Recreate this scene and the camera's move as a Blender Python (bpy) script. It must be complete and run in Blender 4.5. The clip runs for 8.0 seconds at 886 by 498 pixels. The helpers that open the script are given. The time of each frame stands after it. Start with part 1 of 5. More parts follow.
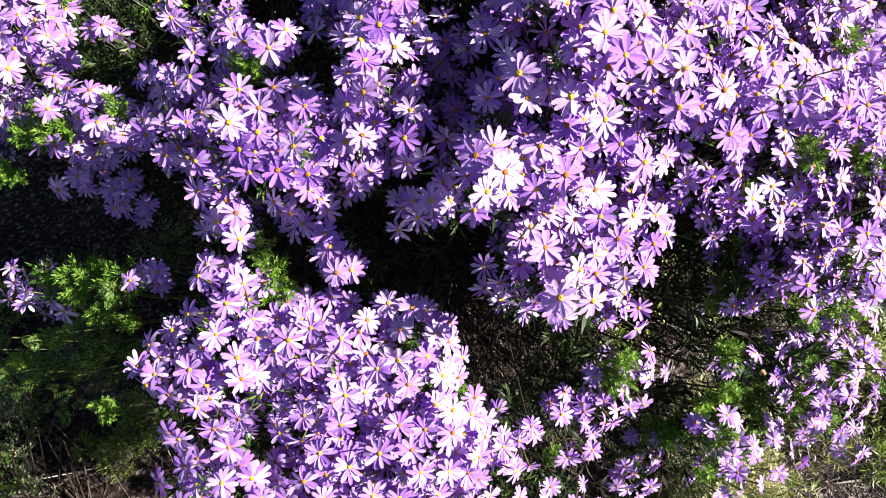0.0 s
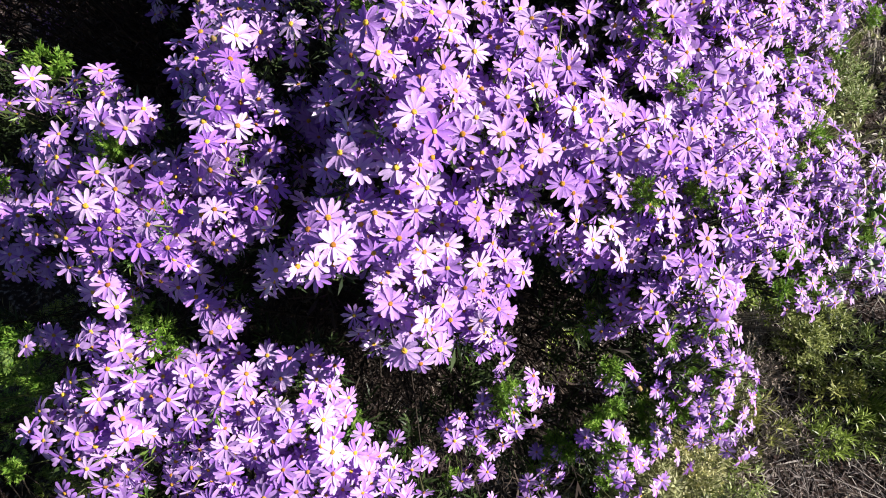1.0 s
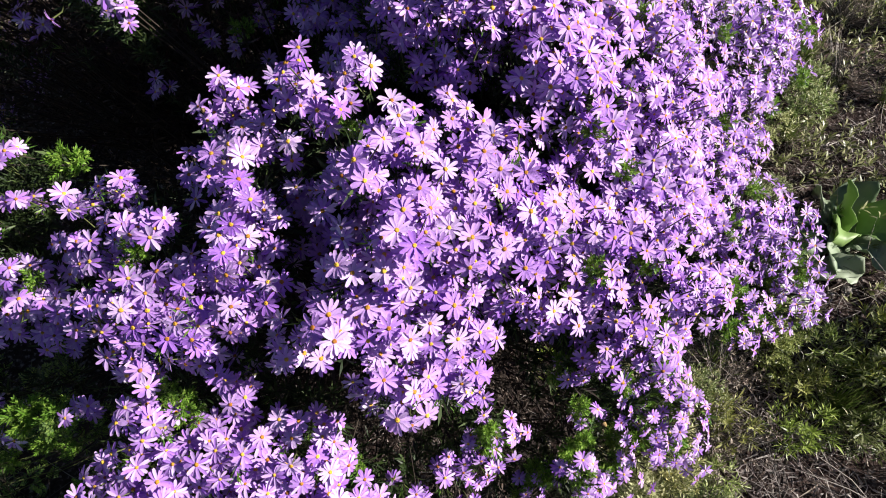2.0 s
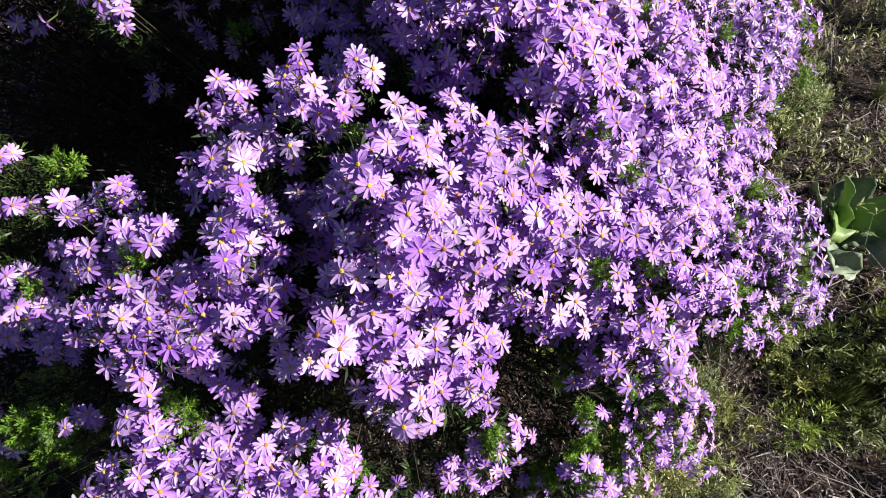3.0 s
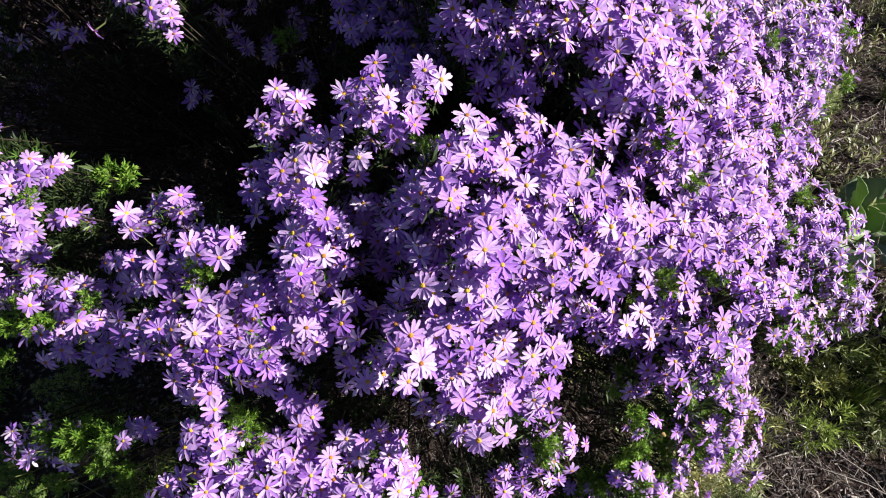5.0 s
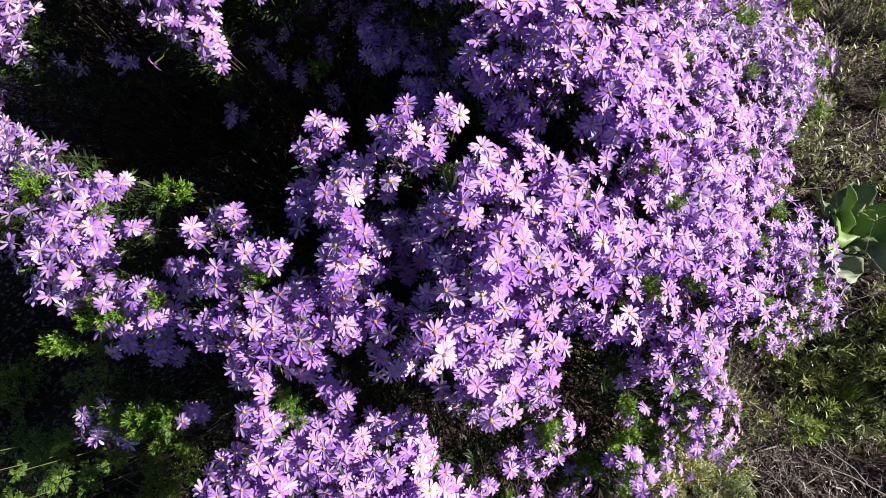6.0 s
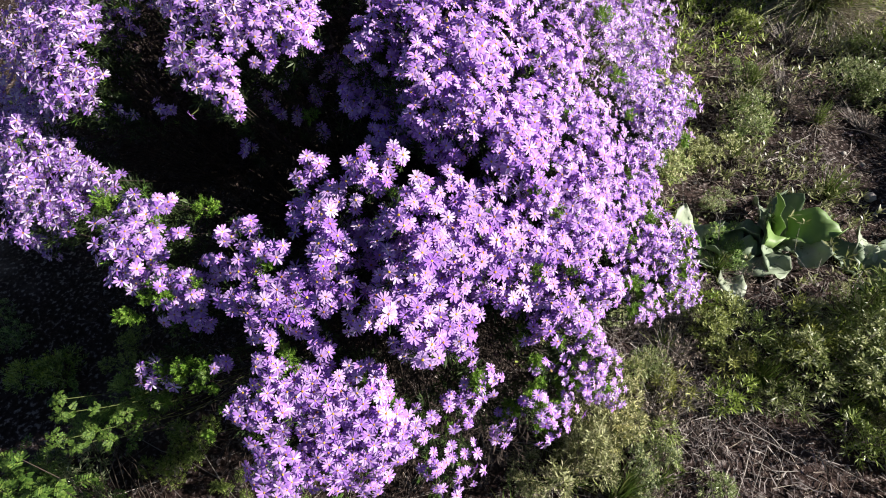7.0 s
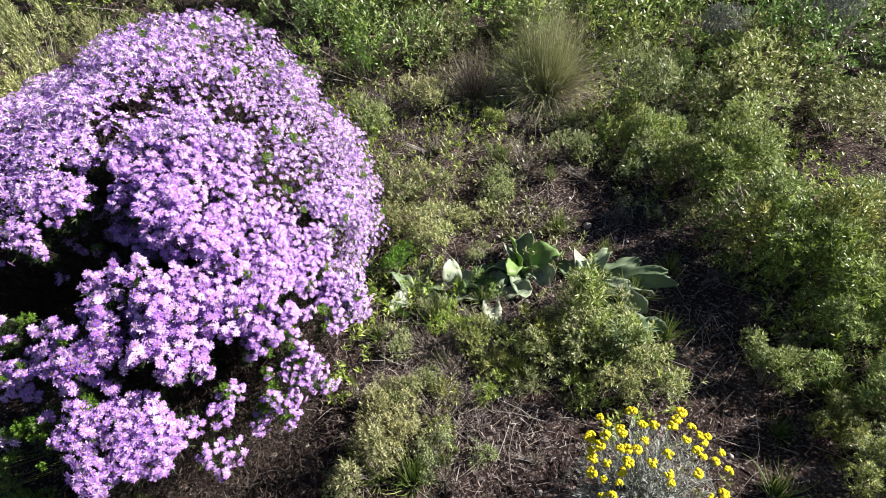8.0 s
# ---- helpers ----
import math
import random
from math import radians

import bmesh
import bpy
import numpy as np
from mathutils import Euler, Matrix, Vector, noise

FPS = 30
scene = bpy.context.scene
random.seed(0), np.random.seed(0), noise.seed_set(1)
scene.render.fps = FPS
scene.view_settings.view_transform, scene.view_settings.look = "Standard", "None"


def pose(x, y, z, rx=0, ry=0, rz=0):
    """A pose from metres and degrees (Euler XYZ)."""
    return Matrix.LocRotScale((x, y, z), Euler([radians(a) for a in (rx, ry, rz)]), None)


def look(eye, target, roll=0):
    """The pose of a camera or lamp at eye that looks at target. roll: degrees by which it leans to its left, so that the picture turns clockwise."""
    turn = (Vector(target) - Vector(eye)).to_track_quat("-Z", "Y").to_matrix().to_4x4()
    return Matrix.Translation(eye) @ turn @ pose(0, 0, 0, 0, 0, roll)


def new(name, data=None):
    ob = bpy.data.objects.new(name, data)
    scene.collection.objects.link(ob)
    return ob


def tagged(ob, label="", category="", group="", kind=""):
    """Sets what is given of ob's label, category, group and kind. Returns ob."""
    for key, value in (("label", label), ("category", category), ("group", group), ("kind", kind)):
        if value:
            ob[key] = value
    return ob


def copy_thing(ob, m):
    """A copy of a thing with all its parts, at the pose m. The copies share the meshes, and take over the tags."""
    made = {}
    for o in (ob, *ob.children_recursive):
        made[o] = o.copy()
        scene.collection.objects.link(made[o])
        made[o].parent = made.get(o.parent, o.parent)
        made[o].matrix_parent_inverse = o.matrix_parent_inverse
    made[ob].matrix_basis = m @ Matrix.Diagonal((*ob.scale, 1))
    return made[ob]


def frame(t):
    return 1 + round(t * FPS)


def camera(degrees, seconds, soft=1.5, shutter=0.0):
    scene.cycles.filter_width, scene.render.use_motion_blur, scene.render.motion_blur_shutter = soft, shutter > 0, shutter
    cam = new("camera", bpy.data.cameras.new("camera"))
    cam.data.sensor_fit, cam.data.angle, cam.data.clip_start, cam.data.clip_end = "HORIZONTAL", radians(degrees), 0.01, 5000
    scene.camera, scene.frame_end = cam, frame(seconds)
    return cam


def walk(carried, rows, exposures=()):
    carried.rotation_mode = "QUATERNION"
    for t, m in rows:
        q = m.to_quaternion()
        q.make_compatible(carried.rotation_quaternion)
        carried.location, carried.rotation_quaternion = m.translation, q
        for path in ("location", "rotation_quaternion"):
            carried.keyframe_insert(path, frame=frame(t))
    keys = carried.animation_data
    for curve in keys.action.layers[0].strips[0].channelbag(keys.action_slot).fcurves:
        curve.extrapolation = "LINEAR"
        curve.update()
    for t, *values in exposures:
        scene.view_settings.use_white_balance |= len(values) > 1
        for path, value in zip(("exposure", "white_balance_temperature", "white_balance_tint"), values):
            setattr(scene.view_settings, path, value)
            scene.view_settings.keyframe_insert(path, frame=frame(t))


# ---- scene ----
cam = camera(76.0, 8.0, soft=1.0, shutter=0.0)
PATH = [
    (0, (-0.01, -0.023, 1.414), (0.042, 1.204, -0.165), 1.9),
    (0.5, (0.044, -0.014, 1.429), (0.11, 1.202, -0.158), 0.7),
    (1, (0.092, -0.008, 1.467), (0.184, 1.197, -0.127), -0.2),
    (1.5, (0.108, 0.0, 1.537), (0.223, 1.188, -0.068), -0.8),
    (2, (0.102, 0.007, 1.576), (0.229, 1.188, -0.033), -1.2),
    (3.5, (0.083, 0.02, 1.574), (0.233, 1.194, -0.039), -0.9),
    (4, (0.05, 0.026, 1.579), (0.209, 1.205, -0.029), -0.7),
    (4.5, (0.039, 0.032, 1.594), (0.198, 1.2, -0.021), -0.6),
    (5, (0.029, 0.036, 1.581), (0.19, 1.203, -0.035), -0.6),
    (5.2, (0.019, 0.035, 1.582), (0.18, 1.203, -0.033), -0.5),
    (6.3, (0.007, -0.036, 1.7), (0.154, 1.128, 0.081), -0.7),
    (6.5, (0.009, -0.063, 1.726), (0.154, 1.102, 0.107), -0.7),
    (7, (0.069, -0.195, 1.884), (0.209, 0.987, 0.277), -1.5),
    (7.5, (0.255, -0.454, 2.097), (0.495, 0.808, 0.564), -3.0),
    (8, (0.484, -0.851, 2.28), (0.952, 0.51, 0.891), -4.5),
]
EXPOSURES = [(0.0, 1.58), (0.5, 1.38), (1.0, 1.11), (1.5, 0.99), (6.5, 1.02), (7.0, 1.06), (7.5, 1.14), (8.0, 1.25)]
walk(cam, [(t, look(eye, target, roll)) for t, eye, target, roll in PATH], EXPOSURES)

# ---------------------------------------------------------------- light
SUN_DIR = Vector((0.83, -0.19, 0.52)).normalized()      # towards the sun
elevation = math.asin(SUN_DIR.z)
rotation = math.atan2(SUN_DIR.x, SUN_DIR.y)
world = bpy.data.worlds.new("sky")
scene.world = world
world.use_nodes = True
wn = world.node_tree.nodes
sky = wn.new("ShaderNodeTexSky")
sky.sky_type = 'NISHITA'
sky.sun_disc = False
sky.ozone_density = 3.0
sky.dust_density = 0.4
sky.sun_elevation = elevation
sky.sun_rotation = rotation
wn["Background"].inputs["Strength"].default_value = 0.029
world.node_tree.links.new(sky.outputs[0], wn["Background"].inputs["Color"])
sun_data = bpy.data.lights.new("sun", 'SUN')
sun_data.energy = 5.0
sun_data.angle = radians(0.53)
sun_data.color = (1.0, 0.95, 0.88)
sun = new("sun", sun_data)
sun.matrix_world = look((6, 1, 5), Vector((6, 1, 5)) - SUN_DIR)


# ---------------------------------------------------------------- materials
def nodes_of(name):
    m = bpy.data.materials.new(name)
    m.use_nodes = True
    nt = m.node_tree
    nt.nodes.clear()
    return m, nt, nt.nodes, nt.links


def ramp(nodes, stops):
    r = nodes.new("ShaderNodeValToRGB")
    e = r.color_ramp.elements
    while len(e) < len(stops):
        e.new(0.5)
    for el, (p, c) in zip(e, stops):
        el.position, el.color = p, (*c, 1)
    return r


def plant_material(name, stops, rough=0.5, through_light=0.2, grain=220.0, per_object=False, spec=0.3, grain_amount=0.35, tint=0.0, deepen=1.0):
    """Leaf or petal: the colour varies from piece to piece and with a fine grain; some light goes through."""
    m, nt, nd, ln = nodes_of(name)
    out = nd.new("ShaderNodeOutputMaterial")
    if per_object:
        rnd = nd.new("ShaderNodeObjectInfo").outputs["Random"]
    else:
        rnd = nd.new("ShaderNodeNewGeometry").outputs["Random Per Island"]
    tex = nd.new("ShaderNodeTexCoord")
    noi = nd.new("ShaderNodeTexNoise")
    noi.inputs["Scale"].default_value = grain
    noi.inputs["Detail"].default_value = 3
    ln.new(tex.outputs["Object"], noi.inputs["Vector"])
    add = nd.new("ShaderNodeMath")
    add.operation = 'MULTIPLY_ADD'
    ln.new(noi.outputs["Fac"], add.inputs[0])
    add.inputs[1].default_value = grain_amount
    sub = nd.new("ShaderNodeMath")
    sub.operation = 'SUBTRACT'
    ln.new(rnd, sub.inputs[0])
    sub.inputs[1].default_value = grain_amount * 0.5
    ln.new(sub.outputs[0], add.inputs[2])
    r = ramp(nd, stops)
    ln.new(add.outputs[0], r.inputs["Fac"])
    colour = r.outputs["Color"]
    if tint:
        # each plant of a kind is a little yellower or bluer, lighter or darker than the next
        who = nd.new("ShaderNodeObjectInfo").outputs["Random"]
        hue = nd.new("ShaderNodeHueSaturation")
        for socket, low, high in (("Hue", 0.5 - 0.035 * tint, 0.5 + 0.022 * tint), ("Value", 1.0 - 0.30 * tint, 1.0 + 0.34 * tint), ("Saturation", 1.0, 1.0 + 0.24 * tint)):
            span = nd.new("ShaderNodeMapRange")
            span.inputs["To Min"].default_value, span.inputs["To Max"].default_value = low, high
            turn = nd.new("ShaderNodeMath")
            turn.operation = 'FRACT'
            scale = nd.new("ShaderNodeMath")
            scale.operation = 'MULTIPLY'
            scale.inputs[1].default_value = {"Hue": 1.0, "Value": 7.3, "Saturation": 3.7}[socket]
            ln.new(who, scale.inputs[0])
            ln.new(scale.outputs[0], turn.inputs[0])
            ln.new(turn.outputs[0], span.inputs["Value"])
            ln.new(span.outputs[0], hue.inputs[socket])
        ln.new(colour, hue.inputs["Color"])
        colour = hue.outputs["Color"]
    p = nd.new("ShaderNodeBsdfPrincipled")
    p.inputs["Roughness"].default_value = rough
    p.inputs["Specular IOR Level"].default_value = spec
    ln.new(colour, p.inputs["Base Color"])
    bump = nd.new("ShaderNodeBump")
    bump.inputs["Strength"].default_value = 0.25
    bump.inputs["Distance"].default_value = 0.001
    ln.new(noi.outputs["Fac"], bump.inputs["Height"])
    ln.new(bump.outputs[0], p.inputs["Normal"])
    t = nd.new("ShaderNodeBsdfTranslucent")
    if deepen != 1.0:
        deep = nd.new("ShaderNodeGamma")
        deep.inputs["Gamma"].default_value = deepen
        ln.new(colour, deep.inputs["Color"])
        colour = deep.outputs["Color"]
    ln.new(colour, t.inputs["Color"])
    mix = nd.new("ShaderNodeMixShader")
    mix.inputs[0].default_value = through_light
    ln.new(p.outputs[0], mix.inputs[1])
    ln.new(t.outputs[0], mix.inputs[2])
    ln.new(mix.outputs[0], out.inputs["Surface"])
    return m


PETAL_STOPS = [(0.0, (0.40, 0.165, 0.685)), (0.5, (0.57, 0.33, 0.75)), (1.0, (0.715, 0.52, 0.845))]
M_PETAL = plant_material("lilac_petal", PETAL_STOPS, 0.55, 0.26, 300, spec=0.28, deepen=2.1)
# paler range: the crown's sunlit look put into the petal colour
M_PETAL_SUNLIT = plant_material("sunlit_lilac_petal", [(0.0, (0.34, 0.145, 0.62)), (0.5, (0.55, 0.335, 0.735)), (1.0, (0.86, 0.74, 0.90))], 0.55, 0.26, 300, spec=0.28, deepen=2.1)
M_PETAL_EACH = plant_material("lilac_petal_single", PETAL_STOPS, 0.55, 0.26, 300, per_object=True, spec=0.28, deepen=2.1)
CENTRE_STOPS = [(0.0, (0.26, 0.085, 0.015)), (0.45, (0.50, 0.24, 0.025)), (1.0, (0.72, 0.46, 0.06))]
M_CENTRE = plant_material("yellow_centre", CENTRE_STOPS, 0.8, 0.0, 900, grain_amount=0.7)
M_CENTRE_EACH = plant_material("yellow_centre_single", CENTRE_STOPS, 0.8, 0.0, 900, per_object=True, grain_amount=0.7)
M_BUSH_LEAF = plant_material("bush_leaf", [(0.0, (0.045, 0.11, 0.02)), (0.5, (0.09, 0.19, 0.03)), (1.0, (0.19, 0.28, 0.05))], 0.45, 0.2)
# bush leaf green darkened to carry the shade below the flowers
M_UNDER_SHADE = plant_material("under_leaf_shade", [(0.0, (0.013, 0.024, 0.008)), (0.6, (0.028, 0.048, 0.014)), (1.0, (0.07, 0.105, 0.03))], 0.5, 0.1)
M_SPRIG = plant_material("sprig_leaf", [(0.0, (0.085, 0.185, 0.02)), (0.5, (0.145, 0.285, 0.034)), (1.0, (0.31, 0.45, 0.08))], 0.42, 0.3)
# brown darkened to stand in for the shade inside the bush
M_INNER_SHADE = plant_material("inner_foliage", [(0.0, (0.018, 0.012, 0.010)), (0.6, (0.034, 0.024, 0.019)), (1.0, (0.09, 0.064, 0.052))], 0.8, 0.0)
M_BARK = plant_material("bush_bark", [(0.0, (0.020, 0.015, 0.011)), (0.6, (0.040, 0.030, 0.023)), (1.0, (0.085, 0.066, 0.052))], 0.85, 0.0, 160)
M_STALK = plant_material("flower_stalk", [(0.0, (0.07, 0.10, 0.03)), (1.0, (0.16, 0.18, 0.06))], 0.6, 0.1)
M_DRY = plant_material("dry_straw", [(0.0, (0.07, 0.048, 0.038)), (0.45, (0.19, 0.145, 0.115)), (1.0, (0.47, 0.40, 0.335))], 0.8, 0.05, 140)
M_MAUVE = plant_material("dead_grass_stem", [(0.0, (0.065, 0.05, 0.048)), (0.5, (0.19, 0.155, 0.15)), (1.0, (0.50, 0.45, 0.42))], 0.75, 0.05, 140)
M_GREY = plant_material("grey_twig", [(0.0, (0.07, 0.058, 0.052)), (0.5, (0.18, 0.155, 0.142)), (1.0, (0.46, 0.41, 0.37))], 0.85, 0.0, 140)
M_OLIVE = plant_material("olive_leaf", [(0.0, (0.060, 0.085, 0.024)), (0.5, (0.21, 0.27, 0.10)), (1.0, (0.60, 0.62, 0.38))], 0.38, 0.30, spec=0.5, grain_amount=0.25, tint=1.0)
M_CREAM = plant_material("cream_tip", [(0.0, (0.30, 0.31, 0.12)), (1.0, (0.62, 0.60, 0.36))], 0.55, 0.2, tint=1.0)
M_PALE = plant_material("pale_leaf", [(0.0, (0.06, 0.08, 0.025)), (0.5, (0.20, 0.225, 0.095)), (1.0, (0.54, 0.53, 0.32))], 0.5, 0.2, tint=0.6)
M_GREEN = plant_material("green_leaf", [(0.0, (0.050, 0.095, 0.020)), (0.5, (0.19, 0.275, 0.078)), (1.0, (0.51, 0.60, 0.26))], 0.38, 0.30, spec=0.5, grain_amount=0.25, tint=1.0)
M_DEEP = plant_material("dark_olive_leaf", [(0.0, (0.050, 0.070, 0.022)), (0.5, (0.18, 0.225, 0.064)), (1.0, (0.49, 0.55, 0.22))], 0.38, 0.25, spec=0.5, grain_amount=0.25, tint=1.0)
M_BRIGHT = plant_material("bright_leaf", [(0.0, (0.07, 0.17, 0.02)), (0.5, (0.13, 0.29, 0.035)), (1.0, (0.25, 0.42, 0.07))], 0.45, 0.35)
M_SILVER = plant_material("silver_leaf", [(0.0, (0.14, 0.15, 0.13)), (0.5, (0.25, 0.27, 0.24)), (1.0, (0.46, 0.47, 0.43))], 0.7, 0.1)
M_GLAUCOUS = plant_material("glaucous_leaf", [(0.0, (0.13, 0.19, 0.10)), (0.5, (0.25, 0.32, 0.20)), (1.0, (0.46, 0.51, 0.38))], 0.55, 0.2, 34, per_object=True, spec=0.5)
M_FRESH = plant_material("fresh_broad_leaf", [(0.0, (0.11, 0.21, 0.05)), (1.0, (0.27, 0.40, 0.13))], 0.5, 0.3, 34, per_object=True, spec=0.5)
M_YELLOW = plant_material("yellow_button", [(0.0, (0.70, 0.54, 0.01)), (1.0, (0.88, 0.78, 0.03))], 0.7, 0.05, 900)
M_TUSSOCK = plant_material("tussock_grass", [(0.0, (0.16, 0.19, 0.07)), (0.5, (0.28, 0.31, 0.13)), (1.0, (0.50, 0.48, 0.30))], 0.6, 0.2)
M_STRAW = plant_material("pale_straw", [(0.0, (0.30, 0.24, 0.18)), (0.5, (0.50, 0.43, 0.34)), (1.0, (0.70, 0.63, 0.54))], 0.6, 0.15)
M_BLADE = plant_material("green_grass", [(0.0, (0.07, 0.12, 0.02)), (0.6, (0.15, 0.22, 0.05)), (1.0, (0.34, 0.34, 0.14))], 0.5, 0.2)
M_YOUNG = plant_material("young_tip", [(0.0, (0.18, 0.27, 0.06)), (1.0, (0.42, 0.50, 0.18))], 0.5, 0.25, tint=1.0)
M_LOBED = plant_material("lobed_leaf", [(0.0, (0.045, 0.095, 0.016)), (0.5, (0.095, 0.175, 0.028)), (1.0, (0.21, 0.30, 0.06))], 0.5, 0.3)
M_SPENT = plant_material("spent_head", [(0.0, (0.10, 0.06, 0.025)), (1.0, (0.30, 0.20, 0.08))], 0.8, 0.0, 900, per_object=True)
M_STONE = plant_material("pebble_stone", [(0.0, (0.20, 0.17, 0.15)), (1.0, (0.46, 0.42, 0.38))], 0.85, 0.0, 60)


def soil_material():
    m, nt, nd, ln = nodes_of("soil")
    out = nd.new("ShaderNodeOutputMaterial")
    p = nd.new("ShaderNodeBsdfPrincipled")
    p.inputs["Roughness"].default_value = 0.95
    p.inputs["Specular IOR Level"].default_value = 0.15
    tex = nd.new("ShaderNodeTexCoord")
    big = nd.new("ShaderNodeTexNoise")
    big.inputs["Scale"].default_value = 2.6
    big.inputs["Detail"].default_value = 5
    fine = nd.new("ShaderNodeTexNoise")
    fine.inputs["Scale"].default_value = 70
    fine.inputs["Detail"].default_value = 8
    for n in (big, fine):
        ln.new(tex.outputs["Object"], n.inputs["Vector"])
    r1 = ramp(nd, [(0.42, (0.018, 0.010, 0.009)), (0.55, (0.048, 0.029, 0.025)), (0.70, (0.20, 0.145, 0.13))])
    r2 = ramp(nd, [(0.40, (0.012, 0.008, 0.007)), (0.56, (0.060, 0.040, 0.036)), (0.66, (0.46, 0.39, 0.37))])
    ln.new(big.outputs["Fac"], r1.inputs["Fac"])
    ln.new(fine.outputs["Fac"], r2.inputs["Fac"])
    mix = nd.new("ShaderNodeMix")
    mix.data_type = 'RGBA'
    mix.inputs["Factor"].default_value = 0.5
    ln.new(r1.outputs["Color"], mix.inputs["A"])
    ln.new(r2.outputs["Color"], mix.inputs["B"])
    ln.new(mix.outputs["Result"], p.inputs["Base Color"])
    bump = nd.new("ShaderNodeBump")
    bump.inputs["Strength"].default_value = 0.9
    bump.inputs["Distance"].default_value = 0.012
    ln.new(fine.outputs["Fac"], bump.inputs["Height"])
    ln.new(bump.outputs[0], p.inputs["Normal"])
    ln.new(p.outputs[0], out.inputs["Surface"])
    return m


M_SOIL = soil_material()


# ---------------------------------------------------------------- mesh tools
rng = np.random.default_rng(11)


def unit(v):
    v = np.asarray(v, float)
    return v / np.maximum(np.linalg.norm(v, axis=-1, keepdims=True), 1e-9)


def make_mesh(name, verts, tris, mats, index=None, smooth=False):
    me = bpy.data.meshes.new(name)
    verts = np.asarray(verts, np.float32)
    tris = np.asarray(tris, np.int32)
    me.vertices.add(len(verts))
    me.vertices.foreach_set("co", verts.ravel())
    me.loops.add(tris.size)
    me.loops.foreach_set("vertex_index", tris.ravel())
    me.polygons.add(len(tris))
    me.polygons.foreach_set("loop_start", np.arange(0, tris.size, 3, dtype=np.int32))
    for mt in mats:
        me.materials.append(mt)
    if index is not None:
        me.polygons.foreach_set("material_index", np.asarray(index, np.int32))
    if smooth:
        me.polygons.foreach_set("use_smooth", np.ones(len(tris), bool))
    me.update(calc_edges=True)
    me.validate()
    return me


def part(name, data, parent, label="", kind=""):
    ob = new(name, data)
    ob.parent = parent
    return tagged(ob, label, kind=kind)


def thing(name, place, label, category, group="", kind=""):
    ob = new(name)
    ob.empty_display_size = 0.05
    ob.location = place
    return tagged(ob, label, category, group, kind)


def frames_for(normals, spin):
    """Turn matrices (N,3,3) whose z axis is the normal."""
    n = unit(normals)
    helper = np.where(np.abs(n[:, 2:3]) < 0.9, np.array([[0, 0, 1.0]]), np.array([[1.0, 0, 0]]))
    a = unit(np.cross(helper, n))
    b = np.cross(n, a)
    c, s = np.cos(spin)[:, None], np.sin(spin)[:, None]
    x = a * c + b * s
    y = -a * s + b * c
    return np.stack([x, y, n], axis=2)


def stamp(templates, places, normals, sizes, seed=0, choose=None):
    """Copies of small templates (verts, tris) at many places, as one vertex and triangle array."""
    r = np.random.default_rng(seed)
    places, sizes = np.asarray(places, float), np.asarray(sizes, float)
    turn = frames_for(np.asarray(normals, float), r.uniform(0, 2 * np.pi, len(places)))
    pick = r.integers(0, len(templates), len(places)) if choose is None else choose
    vs, ts, base = [], [], 0
    for k, (tv, tt) in enumerate(templates):
        sel = np.nonzero(pick == k)[0]
        if not len(sel):
            continue
        w = np.einsum("nij,vj->nvi", turn[sel], tv) * sizes[sel, None, None] + places[sel, None, :]
        vs.append(w.reshape(-1, 3))
        ts.append((tt[None] + base + (np.arange(len(sel)) * len(tv))[:, None, None]).reshape(-1, 3))
        base += len(sel) * len(tv)
    return np.concatenate(vs), np.concatenate(ts)


def join(pieces):
    vs, ts, base = [], [], 0
    for v, t in pieces:
        vs.append(v)
        ts.append(np.asarray(t) + base)
        base += len(v)
    return np.concatenate(vs), np.concatenate(ts)


def tubes(lines, radii, sides=4):
    """Tapered round stems: lines (N,K,3), radii (N,K)."""
    lines, radii = np.asarray(lines, float), np.asarray(radii, float)
    n, k, _ = lines.shape
    d = unit(np.gradient(lines, axis=1))
    helper = np.where(np.abs(d[..., 2:3]) < 0.9, np.array([0, 0, 1.0]), np.array([1.0, 0, 0]))
    a = unit(np.cross(helper, d))
    b = np.cross(d, a)
    ang = np.arange(sides) * 2 * np.pi / sides
    ring = lines[:, :, None] + radii[:, :, None, None] * (a[:, :, None] * np.cos(ang)[None, None, :, None] + b[:, :, None] * np.sin(ang)[None, None, :, None])
    verts = ring.reshape(-1, 3)
    i, j = np.meshgrid(np.arange(k - 1), np.arange(sides), indexing="ij")
    p, q = i * sides + j, i * sides + (j + 1) % sides
    one = np.stack([np.stack([p, q, q + sides], -1), np.stack([p, q + sides, p + sides], -1)], 2).reshape(-1, 3)
    return verts, (one[None] + (np.arange(n) * k * sides)[:, None, None]).reshape(-1, 3)


